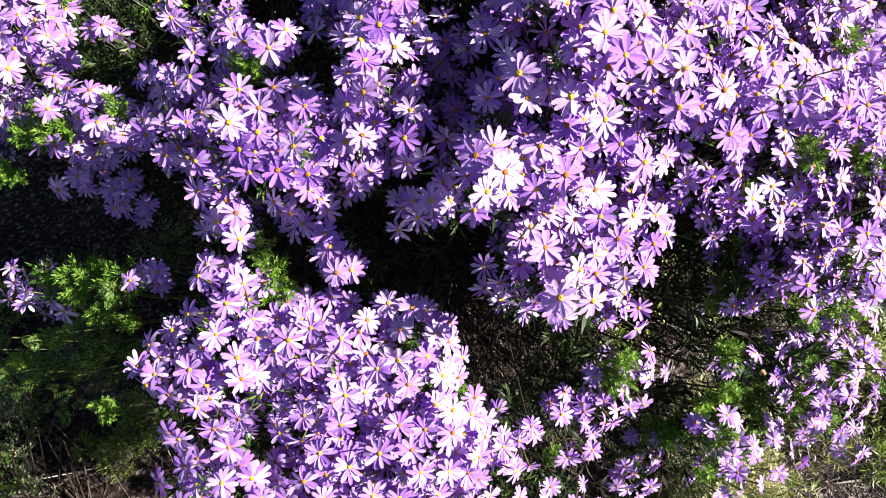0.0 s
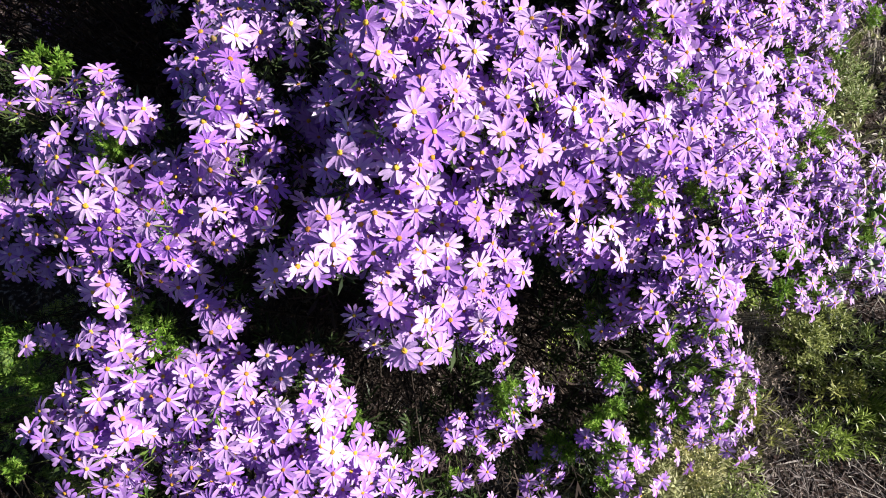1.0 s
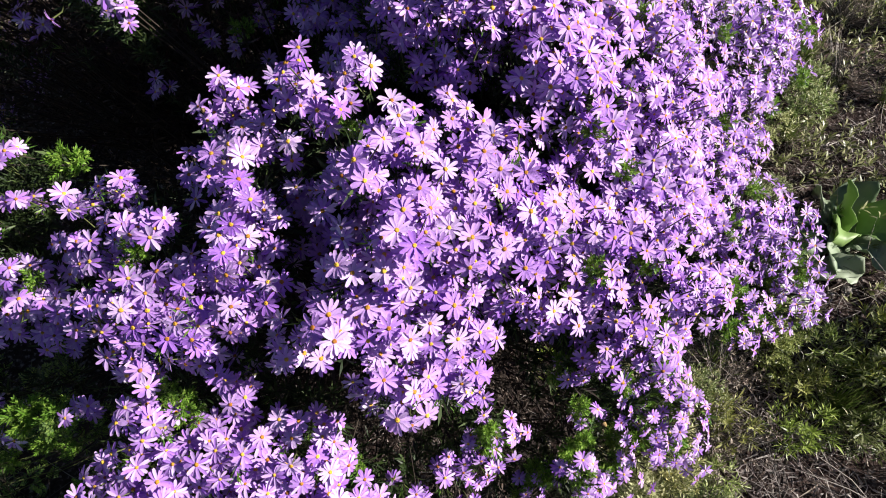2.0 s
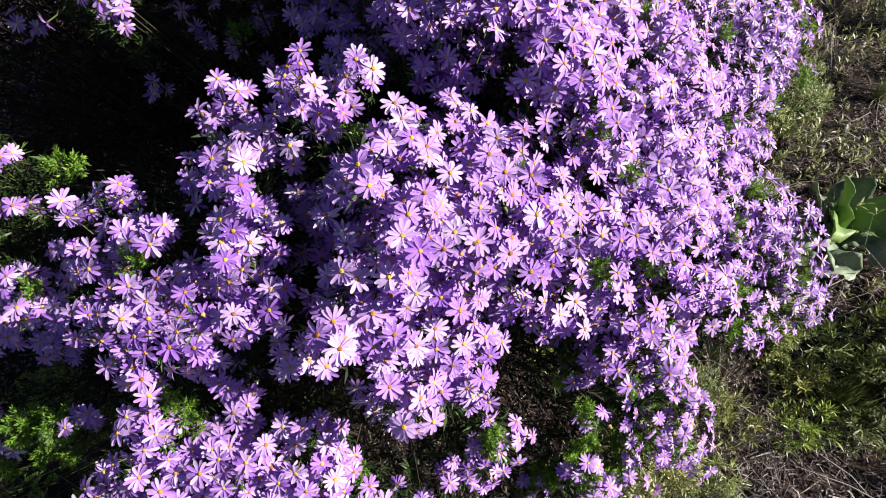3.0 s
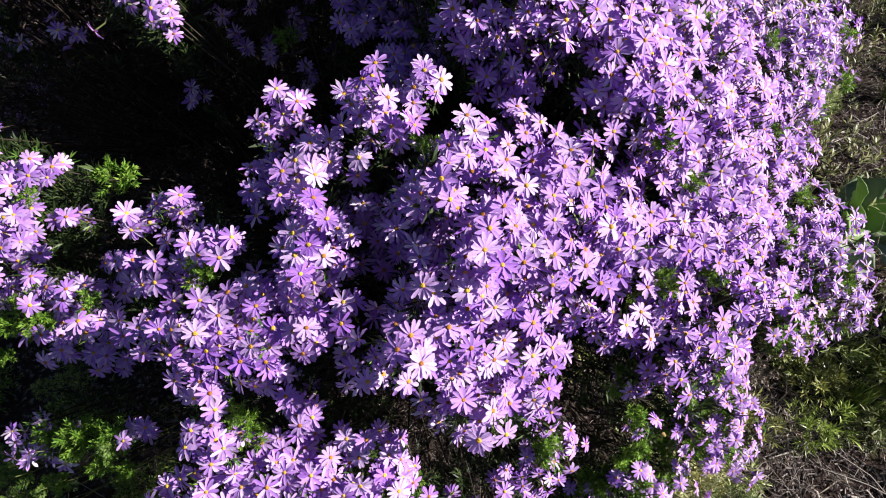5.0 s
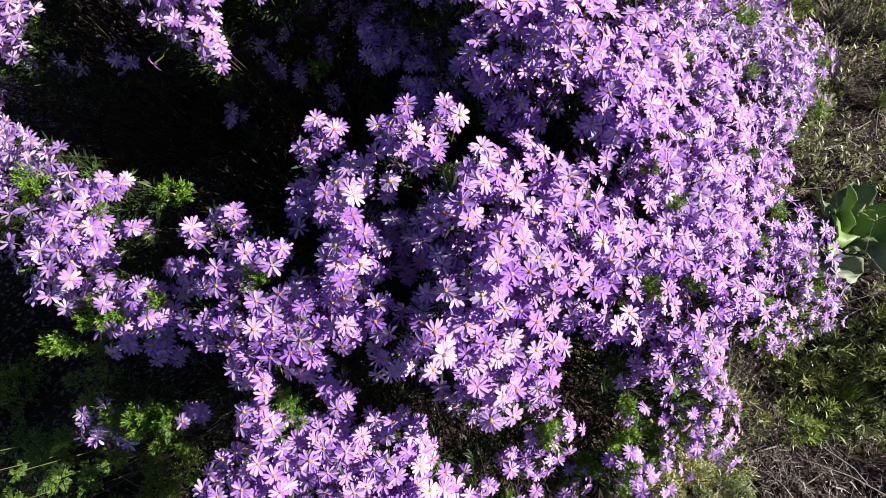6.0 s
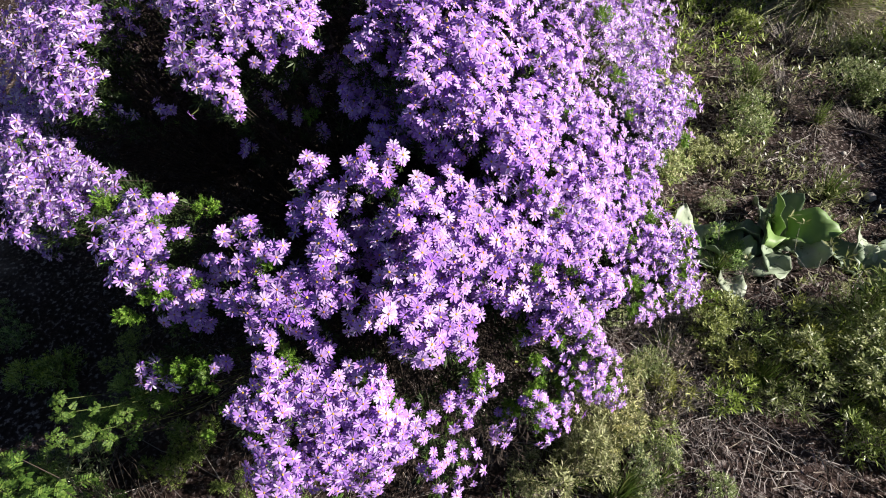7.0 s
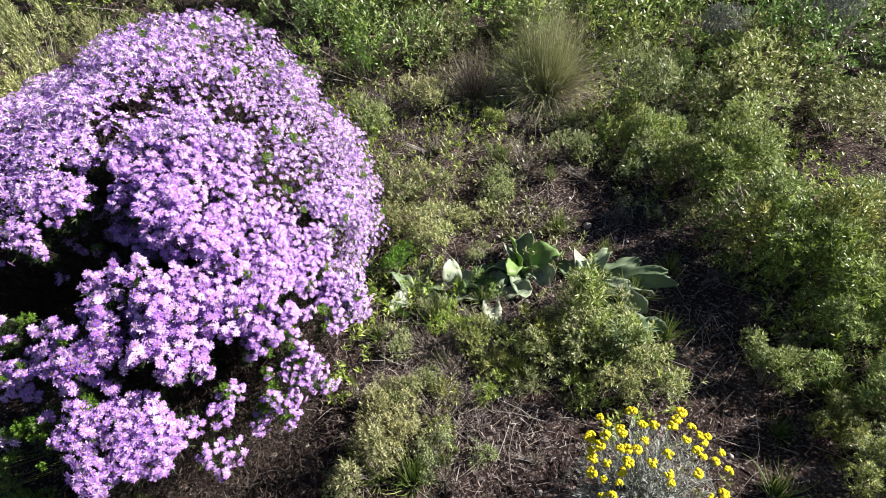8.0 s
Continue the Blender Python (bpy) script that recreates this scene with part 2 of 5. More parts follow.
def blades(roots, ways, lengths, widths, droop, seed=0, steps=4):
    """Grass blades and straws: thin folded strips that bend under their weight."""
    r = np.random.default_rng(seed)
    roots, ways = np.asarray(roots, float), unit(ways)
    n = len(roots)
    u = np.linspace(0, 1, steps + 1)
    side = unit(np.cross(ways, r.normal(0, 1, (n, 3))))
    line = roots[:, None] + ways[:, None] * (u[None, :, None] * np.asarray(lengths)[:, None, None])
    line[:, :, 2] -= (np.asarray(droop)[:, None] * np.asarray(lengths)[:, None]) * u[None] ** 2
    line += side[:, None] * (np.sin(u * 2.5)[None, :, None] * (r.normal(0, 0.12, n) * np.asarray(lengths))[:, None, None])
    half = np.asarray(widths)[:, None] * (1 - u[None] ** 2 * 0.93) * 0.5
    nrm = unit(np.cross(ways, side))
    lo = line - side[:, None] * half[:, :, None]
    hi = line + side[:, None] * half[:, :, None]
    mid = line - nrm[:, None] * half[:, :, None] * 0.5
    verts = np.stack([lo, mid, hi], 2).reshape(-1, 3)
    q = []
    for i in range(steps):
        for j in range(2):
            a = i * 3 + j
            q += [(a, a + 1, a + 4), (a, a + 4, a + 3)]
    q = np.array(q)
    return verts, (q[None] + (np.arange(n) * 3 * (steps + 1))[:, None, None]).reshape(-1, 3)


# ---- small templates, unit size, z up
def petals_template(seed, light=False):
    r = np.random.default_rng(seed)
    n = int(r.integers(11, 15))
    pieces = []
    stations = [(0.12, 0.050), (0.42, 0.116), (0.76, 0.132), (0.95, 0.094)] if not light else [(0.15, 0.055), (0.76, 0.132)]
    n = n if not light else n - 1
    cup = r.uniform(0.0, 0.48)
    for i in range(n):
        a = 2 * np.pi * i / n + r.normal(0, 0.07)
        long = r.uniform(0.84, 1.06)
        wide = r.uniform(0.85, 1.15)
        lift, fall = cup + r.normal(0, 0.15 if light else 0.09), r.uniform(0.02, 0.40)
        roll = r.normal(0, 0.40 if light else 0.26)
        v = []
        for u, w in stations:
            z = lift * u - fall * u ** 2.4
            v += [(u * long, -w * wide, z - roll * w), (u * long, w * wide, z + roll * w)]
        v.append((1.02 * long, 0, lift - fall))
        v = np.array(v)
        c, s = np.cos(a), np.sin(a)
        v = np.stack([v[:, 0] * c - v[:, 1] * s, v[:, 0] * s + v[:, 1] * c, v[:, 2] + 0.012 * (i % 3)], 1)
        t = []
        for k in range(len(stations) - 1):
            b = 2 * k
            t += [(b, b + 2, b + 3), (b, b + 3, b + 1)]
        b = 2 * (len(stations) - 1)
        t.append((b, b + 2, b + 1))
        pieces.append((v, np.array(t)))
    return join(pieces)


def folded_petals(seed):
    """A daisy head whose petals are creased along the middle."""
    r = np.random.default_rng(seed)
    n = int(r.integers(11, 15))
    stations = [(0.12, 0.050), (0.42, 0.116), (0.76, 0.132), (0.95, 0.094)]
    cup = r.uniform(0.0, 0.48)
    pieces = []
    for i in range(n):
        a = 2 * np.pi * i / n + r.normal(0, 0.07)
        long, wide = r.uniform(0.84, 1.06), r.uniform(0.85, 1.15)
        lift, fall, roll = cup + r.normal(0, 0.09), r.uniform(0.02, 0.35), r.normal(0, 0.24)
        fold, bend = r.uniform(0.15, 0.45), r.normal(0, 0.05)
        v = []
        for u, w in stations:
            z, off = lift * u - fall * u ** 2.4, bend * u * u
            v += [(u * long, off - w * wide, z - roll * w), (u * long, off, z - fold * w), (u * long, off + w * wide, z + roll * w)]
        v.append((1.02 * long, bend, lift - fall))
        v = np.array(v)
        c, s = np.cos(a), np.sin(a)
        v = np.stack([v[:, 0] * c - v[:, 1] * s, v[:, 0] * s + v[:, 1] * c, v[:, 2] + 0.012 * (i % 3)], 1)
        t = []
        for k in range(3):
            for b in (3 * k, 3 * k + 1):
                t += [(b, b + 3, b + 4), (b, b + 4, b + 1)]
        t += [(9, 12, 10), (10, 12, 11)]
        pieces.append((v, np.array(t)))
    return join(pieces)


def centre_template(seed=0, rings=3, sides=9, rad=0.19, high=0.10):
    v, t = [(0, 0, high * 0.9)], []
    for i in range(1, rings + 1):
        f = i / rings
        for j in range(sides):
            a = 2 * np.pi * (j + 0.5 * i) / sides
            bump = 1 + 0.16 * ((j + i) % 2)
            v.append((rad * f * np.cos(a), rad * f * np.sin(a), high * bump * np.sqrt(max(0.0, 1.02 - f * f)) + 0.03 - 0.05 * (f == 1)))
    for j in range(sides):
        t.append((0, 1 + j, 1 + (j + 1) % sides))
    for i in range(rings - 1):
        for j in range(sides):
            a, b = 1 + i * sides + j, 1 + i * sides + (j + 1) % sides
            t += [(a, a + sides, b + sides), (a, b + sides, b)]
    return np.array(v), np.array(t)


def sprig_template(seed, leaves=16, slim=0.13, spread=0.9, length=0.55):
    """A shoot with narrow leaves round it; about one unit high."""
    r = np.random.default_rng(seed)
    pieces = []
    for i in range(leaves):
        f = i / leaves
        a = i * 2.4 + r.normal(0, 0.2)
        out = np.array([np.cos(a), np.sin(a), 0])
        tilt = spread * (1.15 - 0.85 * f) + r.normal(0, 0.12)
        way = out * np.sin(tilt) + np.array([0, 0, np.cos(tilt)])
        side = unit(np.cross(way, [0, 0, 1.0]) + 1e-4)
        root = np.array([0, 0, 0.55 * f]) + out * 0.02
        ln_ = length * r.uniform(0.7, 1.15)
        w = slim * r.uniform(0.7, 1.2) * length
        bend = out * 0.12 * ln_ - np.array([0, 0, 0.10 * ln_])
        v = np.array([root, root + way * ln_ * 0.5 - side * w, root + way * ln_ * 0.5 + side * w, root + way * ln_ + bend])
        pieces.append((v, np.array([(0, 1, 2), (1, 3, 2)])))
    return join(pieces)


def lobed_template(seed):
    """A spray of lobed leaflets on one midrib."""
    r = np.random.default_rng(seed)
    pieces = []
    for i in range(13):
        f = (i // 2) / 6.0
        sgn = 1 if i % 2 else -1
        a = 0.0 if i == 12 else sgn * (1.15 - 0.3 * f)
        root = np.array([0.15 + 0.75 * f, 0, 0.10 + 0.18 * np.sin(2.2 * f)])
        way = np.array([np.cos(a), np.sin(a), r.uniform(-0.1, 0.35)])
        side = unit(np.cross(way, [0, 0, 1]))
        ln_, w = 0.46 * (1 - 0.45 * f), 0.062
        v = np.array([root, root + way * ln_ * 0.45 - side * w, root + way * ln_ * 0.5 - side * w * 0.45, root + way * ln_ * 0.8 - side * w * 0.9, root + way * ln_, root + way * ln_ * 0.8 + side * w * 0.9, root + way * ln_ * 0.5 + side * w * 0.45, root + way * ln_ * 0.45 + side * w])
        pieces.append((v, np.array([(0, 1, 2), (2, 3, 4), (0, 2, 6), (2, 4, 6), (4, 5, 6), (0, 6, 7)])))
    return join(pieces)


def ball_template(sides=7, rings=4):
    v, t = [(0, 0, 1.0)], []
    for i in range(1, rings):
        th = np.pi * i / rings
        for j in range(sides):
            a = 2 * np.pi * (j + 0.5 * (i % 2)) / sides
            v.append((np.sin(th) * np.cos(a), np.sin(th) * np.sin(a), np.cos(th)))
    v.append((0, 0, -1.0))
    for j in range(sides):
        t.append((0, 1 + j, 1 + (j + 1) % sides))
        t.append((len(v) - 1, 1 + (rings - 2) * sides + (j + 1) % sides, 1 + (rings - 2) * sides + j))
    for i in range(rings - 2):
        for j in range(sides):
            a, b = 1 + i * sides + j, 1 + i * sides + (j + 1) % sides
            t += [(a, a + sides, b + sides), (a, b + sides, b)]
    return np.array(v), np.array(t)


PETALS = [petals_template(40 + i) for i in range(8)]
FOLDED = [folded_petals(40 + i) for i in range(8)]
PETALS_LIGHT = [petals_template(50 + i, True) for i in range(6)]
CENTRE_LIGHT = centre_template(0, 1, 6)
CENTRE = centre_template()
CENTRE_MID = centre_template(0, 2, 7)
SPRIG = [sprig_template(60 + i) for i in range(4)]
NEEDLES = [sprig_template(70 + i, 10, 0.075, 0.75, 0.6) for i in range(4)]
TUFTY = [sprig_template(80 + i, 7, 0.16, 1.0, 0.6) for i in range(4)]
FINE = [sprig_template(75 + i, 7, 0.12, 0.85, 0.66) for i in range(4)]
FINE_FAR = [sprig_template(95 + i, 5, 0.14, 0.9, 0.74) for i in range(4)]
WISPY = [sprig_template(85 + i, 7, 0.055, 1.1, 0.85) for i in range(4)]
INNER = [sprig_template(65 + i, 8, 0.075, 0.95, 0.7) for i in range(4)]
LOBED = [lobed_template(90 + i) for i in range(4)]
BALL = ball_template()


# ---------------------------------------------------------------- ground
def ground_height(x, y):
    x, y = np.asarray(x, float), np.asarray(y, float)
    near = np.exp(-((x - 1) ** 2 + (y - 1) ** 2) / 400.0)
    z = 0.022 * np.sin(2.1 * x + 0.7) * np.cos(1.7 * y - 0.4) + 0.012 * np.sin(5.3 * x - 2.2 * y) + 0.008 * np.sin(11 * y + 4 * x) + 0.006 * np.sin(17 * x - 9 * y)
    return z * near + 0.02


def build_ground():
    u = np.linspace(-1, 1, 220)
    ax = 6.0 * u + 594.0 * np.sign(u) * np.abs(u) ** 9
    gx, gy = np.meshgrid(ax + 1.2, ax + 1.0, indexing="ij")
    v = np.stack([gx, gy, ground_height(gx, gy) + rng.normal(0, 0.004, gx.shape)], -1).reshape(-1, 3)
    i, j = np.meshgrid(np.arange(219), np.arange(219), indexing="ij")
    a = (i * 220 + j).ravel()
    t = np.concatenate([np.stack([a, a + 220, a + 221], 1), np.stack([a, a + 221, a + 1], 1)])
    ob = new("ground", make_mesh("ground", v, t, [M_SOIL], smooth=True))
    return tagged(ob, "dry pinkish-brown sandy soil under scrub", "ground", kind="structure")


build_ground()

# ---------------------------------------------------------------- the lilac bush
BUSH_MID = np.array([-0.03, 1.30, 0.75])
BUSH_RAD = np.array([0.88, 1.10, 0.80])
# flower sprays of the bush: x, y, z and radius in millimetres
MIDDLE_SPRAY = [
    (112, 392, 1237, 28), (162, 400, 1222, 29), (215, 401, 1198, 30), (251, 410, 1214, 17), (77, 340, 1252, 19), (122, 337, 1230, 29),
    (173, 348, 1201, 33), (239, 362, 1163, 31), (110, 293, 1219, 24), (158, 301, 1189, 32), (218, 318, 1143, 33), (254, 309, 1167, 24),
    (97, 278, 1176, 25), (146, 283, 1141, 29), (199, 296, 1089, 21), (49, 281, 1191, 14), (77, 256, 1150, 27), (126, 261, 1104, 30),
    (166, 271, 1071, 22), (31, 229, 1161, 19), (84, 231, 1097, 29), (137, 238, 1058, 31), (89, 199, 1077, 22), (152, 224, 1019, 19),
]
COLUMN_SPRAY = [
    (-38, 433, 1209, 22), (-48, 389, 1207, 24), (-37, 355, 1202, 23), (-55, 329, 1194, 19), (-30, 336, 1189, 20), (-101, 442, 1173, 17),
    (-5, 233, 1135, 12), (38, 255, 1164, 13), (61, 351, 1149, 25), (9, 372, 1110, 18), (4, 428, 1118, 22), (47, 361, 1207, 13),
]
WING_SPRAY = [
    (-187, 440, 1156, 16), (-166, 377, 1161, 20), (-131, 361, 1179, 15), (-190, 355, 1140, 19), (-143, 299, 1152, 25), (-106, 314, 1147, 23),
    (-191, 308, 1127, 21), (-124, 284, 1132, 21), (-177, 279, 1093, 18), (-95, 287, 1129, 16), (-59, 284, 1130, 16), (-50, 313, 1159, 23),
    (-26, 291, 1146, 18), (-106, 266, 1103, 16), (-215, 408, 1171, 11), (-248, 401, 1103, 15), (-81, 251, 1048, 14), (-159, 265, 1073, 9),
]
TOP_SPRAY = [
    (28, 430, 1274, 21), (75, 460, 1253, 22), (45, 416, 1248, 12), (-69, 525, 1201, 21), (-89, 497, 1186, 12), (7, 407, 1216, 11),
    (163, 431, 1229, 13), (154, 623, 1183, 31), (89, 746, 1138, 36), (27, 878, 1086, 38), (198, 513, 1278, 20), (244, 511, 1275, 25),
    (296, 517, 1256, 30), (276, 435, 1258, 24), (246, 440, 1244, 11), (293, 413, 1245, 18), (220, 537, 1209, 19), (195, 589, 1182, 23),
]
RIGHT_SPRAY = [
    (365, 544, 1245, 33), (416, 533, 1234, 34), (584, 655, 1155, 42), (681, 689, 1116, 45), (461, 539, 1165, 37), (595, 617, 1110, 36),
    (644, 603, 1096, 28), (378, 468, 1192, 28), (484, 521, 1126, 32), (586, 563, 1087, 30), (372, 442, 1160, 26), (459, 483, 1108, 29),
    (319, 409, 1167, 21), (364, 407, 1126, 29), (454, 441, 1074, 32), (536, 468, 1041, 27), (320, 367, 1134, 27), (377, 367, 1115, 33),
    (472, 400, 1055, 38), (573, 426, 1003, 41), (623, 413, 986, 27), (334, 334, 1106, 26), (369, 317, 1123, 25), (527, 385, 974, 33),
    (597, 381, 958, 32),
]
FLANK_SPRAY = [
    (630, 362, 951, 18), (363, 310, 1070, 12), (455, 320, 1007, 12), (537, 329, 942, 25), (504, 284, 944, 14), (551, 300, 930, 13),
    (320, 300, 1074, 19), (297, 287, 1060, 24), (330, 277, 1051, 16), (280, 280, 1033, 16), (300, 244, 1047, 16), (273, 250, 983, 14),
    (302, 228, 1024, 12), (378, 284, 1037, 10), (399, 265, 999, 11), (400, 246, 963, 12), (403, 234, 882, 19), (391, 229, 847, 12),
    (447, 193, 804, 18), (385, 190, 862, 14), (352, 172, 840, 16), (301, 224, 912, 10), (195, 206, 888, 20), (154, 195, 890, 15),
    (256, 185, 802, 12),
]
SKIRT_SPRAY = [
    (-167, 225, 1033, 30), (-193, 176, 985, 50), (-113, 185, 980, 56), (-43, 199, 973, 57), (-8, 130, 929, 56), (-97, 106, 915, 49),
    (-176, 96, 925, 48), (36, 129, 906, 38), (-178, 73, 883, 24), (-32, 87, 890, 39), (-183, 232, 1052, 14), (186, 202, 912, 24),
    (143, 174, 872, 28), (87, 153, 900, 18), (233, 171, 771, 25), (294, 159, 856, 21), (315, 151, 770, 22), (332, 162, 838, 20),
    (413, 191, 855, 25), (435, 222, 876, 22), (141, 99, 786, 27), (91, 84, 819, 23), (112, 49, 773, 13), (-84, 250, 1073, 10),
]
LEFT_SPRAY = [
    (-593, 727, 1095, 35), (-564, 669, 1070, 41), (-580, 600, 1068, 39), (-477, 624, 1115, 24), (-384, 505, 1145, 35), (-411, 472, 1129, 35),
    (-365, 446, 1129, 34), (-344, 517, 1148, 22), (-452, 460, 1101, 19), (-413, 411, 1083, 23), (-347, 399, 1093, 20), (-304, 383, 1102, 18),
    (-322, 474, 1111, 13), (-281, 351, 1091, 9), (-351, 375, 1021, 22), (-315, 360, 1007, 21), (-420, 311, 933, 18), (-383, 288, 946, 10),
    (-224, 323, 1121, 11), (-265, 411, 1079, 20),
]
CORNER_SPRAY = [
    (-527, 766, 1238, 33), (-494, 778, 1247, 34), (-500, 739, 1216, 22), (-487, 772, 1181, 23), (-243, 709, 1284, 25), (-214, 696, 1272, 28),
    (-256, 691, 1262, 17), (-215, 677, 1240, 19), (-210, 665, 1229, 13), (-306, 732, 1280, 11),
]
SHOULDER_SPRAY = [
    (-223, 918, 1405, 73), (-123, 885, 1422, 72), (-41, 906, 1440, 59), (-252, 817, 1368, 60), (-164, 781, 1360, 71), (-84, 748, 1336, 60),
    (-234, 729, 1302, 59), (-217, 680, 1254, 16), (-18, 847, 1390, 45), (-468, 918, 1373, 66), (-503, 831, 1298, 66), (-495, 756, 1237, 34),
    (-455, 1020, 1458, 66), (-273, 957, 1421, 40), (-136, 730, 1328, 46),
]
NECK_SPRAY = [
    (108, 780, 1378, 60), (76, 685, 1318, 52), (38, 710, 1198, 53), (163, 564, 1343, 55), (141, 532, 1280, 42), (223, 504, 1309, 50),
    (241, 581, 1360, 56), (269, 442, 1264, 43), (318, 520, 1266, 53), (177, 668, 1371, 58), (282, 686, 1383, 58), (365, 612, 1313, 59),
    (393, 736, 1377, 60), (300, 789, 1420, 60), (199, 806, 1427, 60), (78, 596, 1188, 40), (172, 503, 1231, 38),
]
EDGE_SPRAY = [
    (-652, 730, 1144, 50), (-614, 725, 1097, 47), (-659, 668, 1084, 51), (-587, 642, 1067, 40), (-638, 584, 1061, 36), (-547, 683, 1082, 31),
    (-596, 860, 1285, 49), (-556, 794, 1253, 42), (-511, 866, 1295, 49), (-561, 901, 1314, 49), (-542, 741, 1215, 22),
]

LEAFY_SHOOTS = [
    (-155, 351, 1147, 16), (69, 412, 1228, 16), (283, 295, 1124, 20), (290, 273, 986, 26), (349, 262, 1036, 22), (-268, 520, 1121, 26),
    (-279, 372, 1103, 17), (-143, 251, 1026, 21), (-374, 303, 932, 26), (175, 213, 940, 17), (282, 204, 849, 29), (344, 221, 836, 27),
    (373, 275, 1029, 15), (476, 333, 992, 17), (510, 508, 1097, 20), (316, 420, 1172, 15), (-375, 381, 1064, 18), (-351, 494, 1140, 16),
    (223, 508, 1276, 14), (534, 605, 1155, 16), (-75, 691, 1165, 19), (-6, 796, 1068, 22), (255, 189, 814, 25),
]
LOW_SHOOTS = [
    (-343, 371, 1073, 20), (-424, 373, 1028, 24), (-462, 572, 1119, 25), (-336, 286, 966, 28), (-291, 275, 979, 28), (-142, 347, 1162, 12),
    (-140, 252, 1004, 23), (-142, 252, 1060, 14), (292, 398, 1211, 15), (319, 554, 1271, 16), (503, 632, 1228, 20), (496, 339, 973, 21),
    (581, 366, 937, 17), (-298, 176, 928, 15),
]
SIDE_SHOOTS = [
    (-389, 303, 950, 16), (-349, 281, 953, 17), (-312, 257, 956, 17), (-403, 272, 882, 16), (-264, 206, 954, 13), (-465, 271, 833, 16),
    (-304, 183, 905, 9), (-287, 248, 956, 14), (-366, 394, 1078, 14), (-335, 371, 1072, 12), (-404, 367, 1026, 13), (-152, 360, 1155, 17),
    (291, 260, 1009, 14), (320, 225, 1001, 15), (291, 205, 882, 19), (252, 194, 803, 21), (114, 156, 849, 14), (308, 313, 1101, 12),
    (268, 304, 1071, 17), (23, 204, 909, 11),
]
LOBED_SHOOTS = [
    (-587, 275, 881, 33), (-532, 237, 874, 30), (-469, 254, 899, 31), (-567, 224, 849, 33), (-502, 220, 863, 26), (-608, 238, 848, 30),
    (-451, 244, 863, 15), (-403, 259, 907, 13), (-303, 178, 925, 15), (-341, 284, 963, 22), (-290, 263, 989, 20), (-595, 298, 892, 22),
    (-517, 267, 903, 18),
]
DEEP_SPRAY = [
    (-139, 872, 1133, 18), (-95, 904, 1154, 18), (-180, 798, 1153, 9), (-125, 805, 1073, 12), (-81, 863, 1086, 15), (-36, 869, 1148, 20),
    (-162, 795, 1108, 8), (-238, 731, 1065, 6), (-30, 884, 1028, 13), (-377, 776, 1156, 6), (-463, 784, 1149, 13), (-73, 767, 1058, 9),
]
LOW_SPRAY = [(-428, 316, 933, 11), (-414, 288, 922, 11), (-375, 279, 937, 9), (-268, 262, 1002, 5)]
# hollows between the sprays of the crown: x, y, z, radius in metres
HOLLOWS = [(-0.37, 0.88, 1.36, 0.10), (-0.37, 0.80, 1.28, 0.10), (-0.37, 0.96, 1.36, 0.08), (0.05, 0.79, 1.46, 0.06), (0.03, 0.70, 1.42, 0.07), (0.03, 0.62, 1.38, 0.08), (0.0, 0.54, 1.32, 0.09),
           (-0.36, 0.94, 1.44, 0.05), (-0.35, 0.83, 1.41, 0.06), (-0.34, 0.73, 1.37, 0.07), (-0.35, 0.60, 1.29, 0.10),
           (0.42, 0.91, 1.38, 0.035), (0.24, 0.96, 1.47, 0.035), (0.10, 0.87, 1.48, 0.04)]


# dark openings in the sunny flank, through which stems show
FLANK_GAPS = [(0.42, 0.30, 0.98, 0.03), (0.23, 0.22, 0.95, 0.07)]


def bush_normal(p):
    return unit((np.asarray(p) - BUSH_MID) / BUSH_RAD ** 2)


def settle(p):
    """The crown is wider on its shaded side, sags there, and dips behind the top."""
    p = np.array(p, float)
    x, y, z = p[..., 0], p[..., 1], p[..., 2]
    x = np.where(x < 0, x * 1.22, x * (1 + 0.015 * np.clip((x - 0.3) / 0.5, 0, 1)))
    z = z - 0.26 * np.maximum(0.0, -x - 0.10)
    dip = 0.21 * np.clip((y - 1.02) / 0.65, 0, 1) * np.interp(x, (-0.7, -0.4, -0.12, 0.15, 0.32), (0.35, 0.5, 1.0, 0.28, 0.0))
    z = z - dip * np.clip((z - 0.5) / 0.6, 0, 1) + 0.04 * np.clip((x - 0.3) / 0.4, 0, 1) * np.clip((z - 0.8) / 0.3, 0, 1)
    back = np.clip((y - 1.45) / 0.35, 0, 1) * np.clip((x - 0.10) / 0.25, 0, 1)
    return np.stack([x + 0.05 * back, y, z + 0.015 * back], -1)


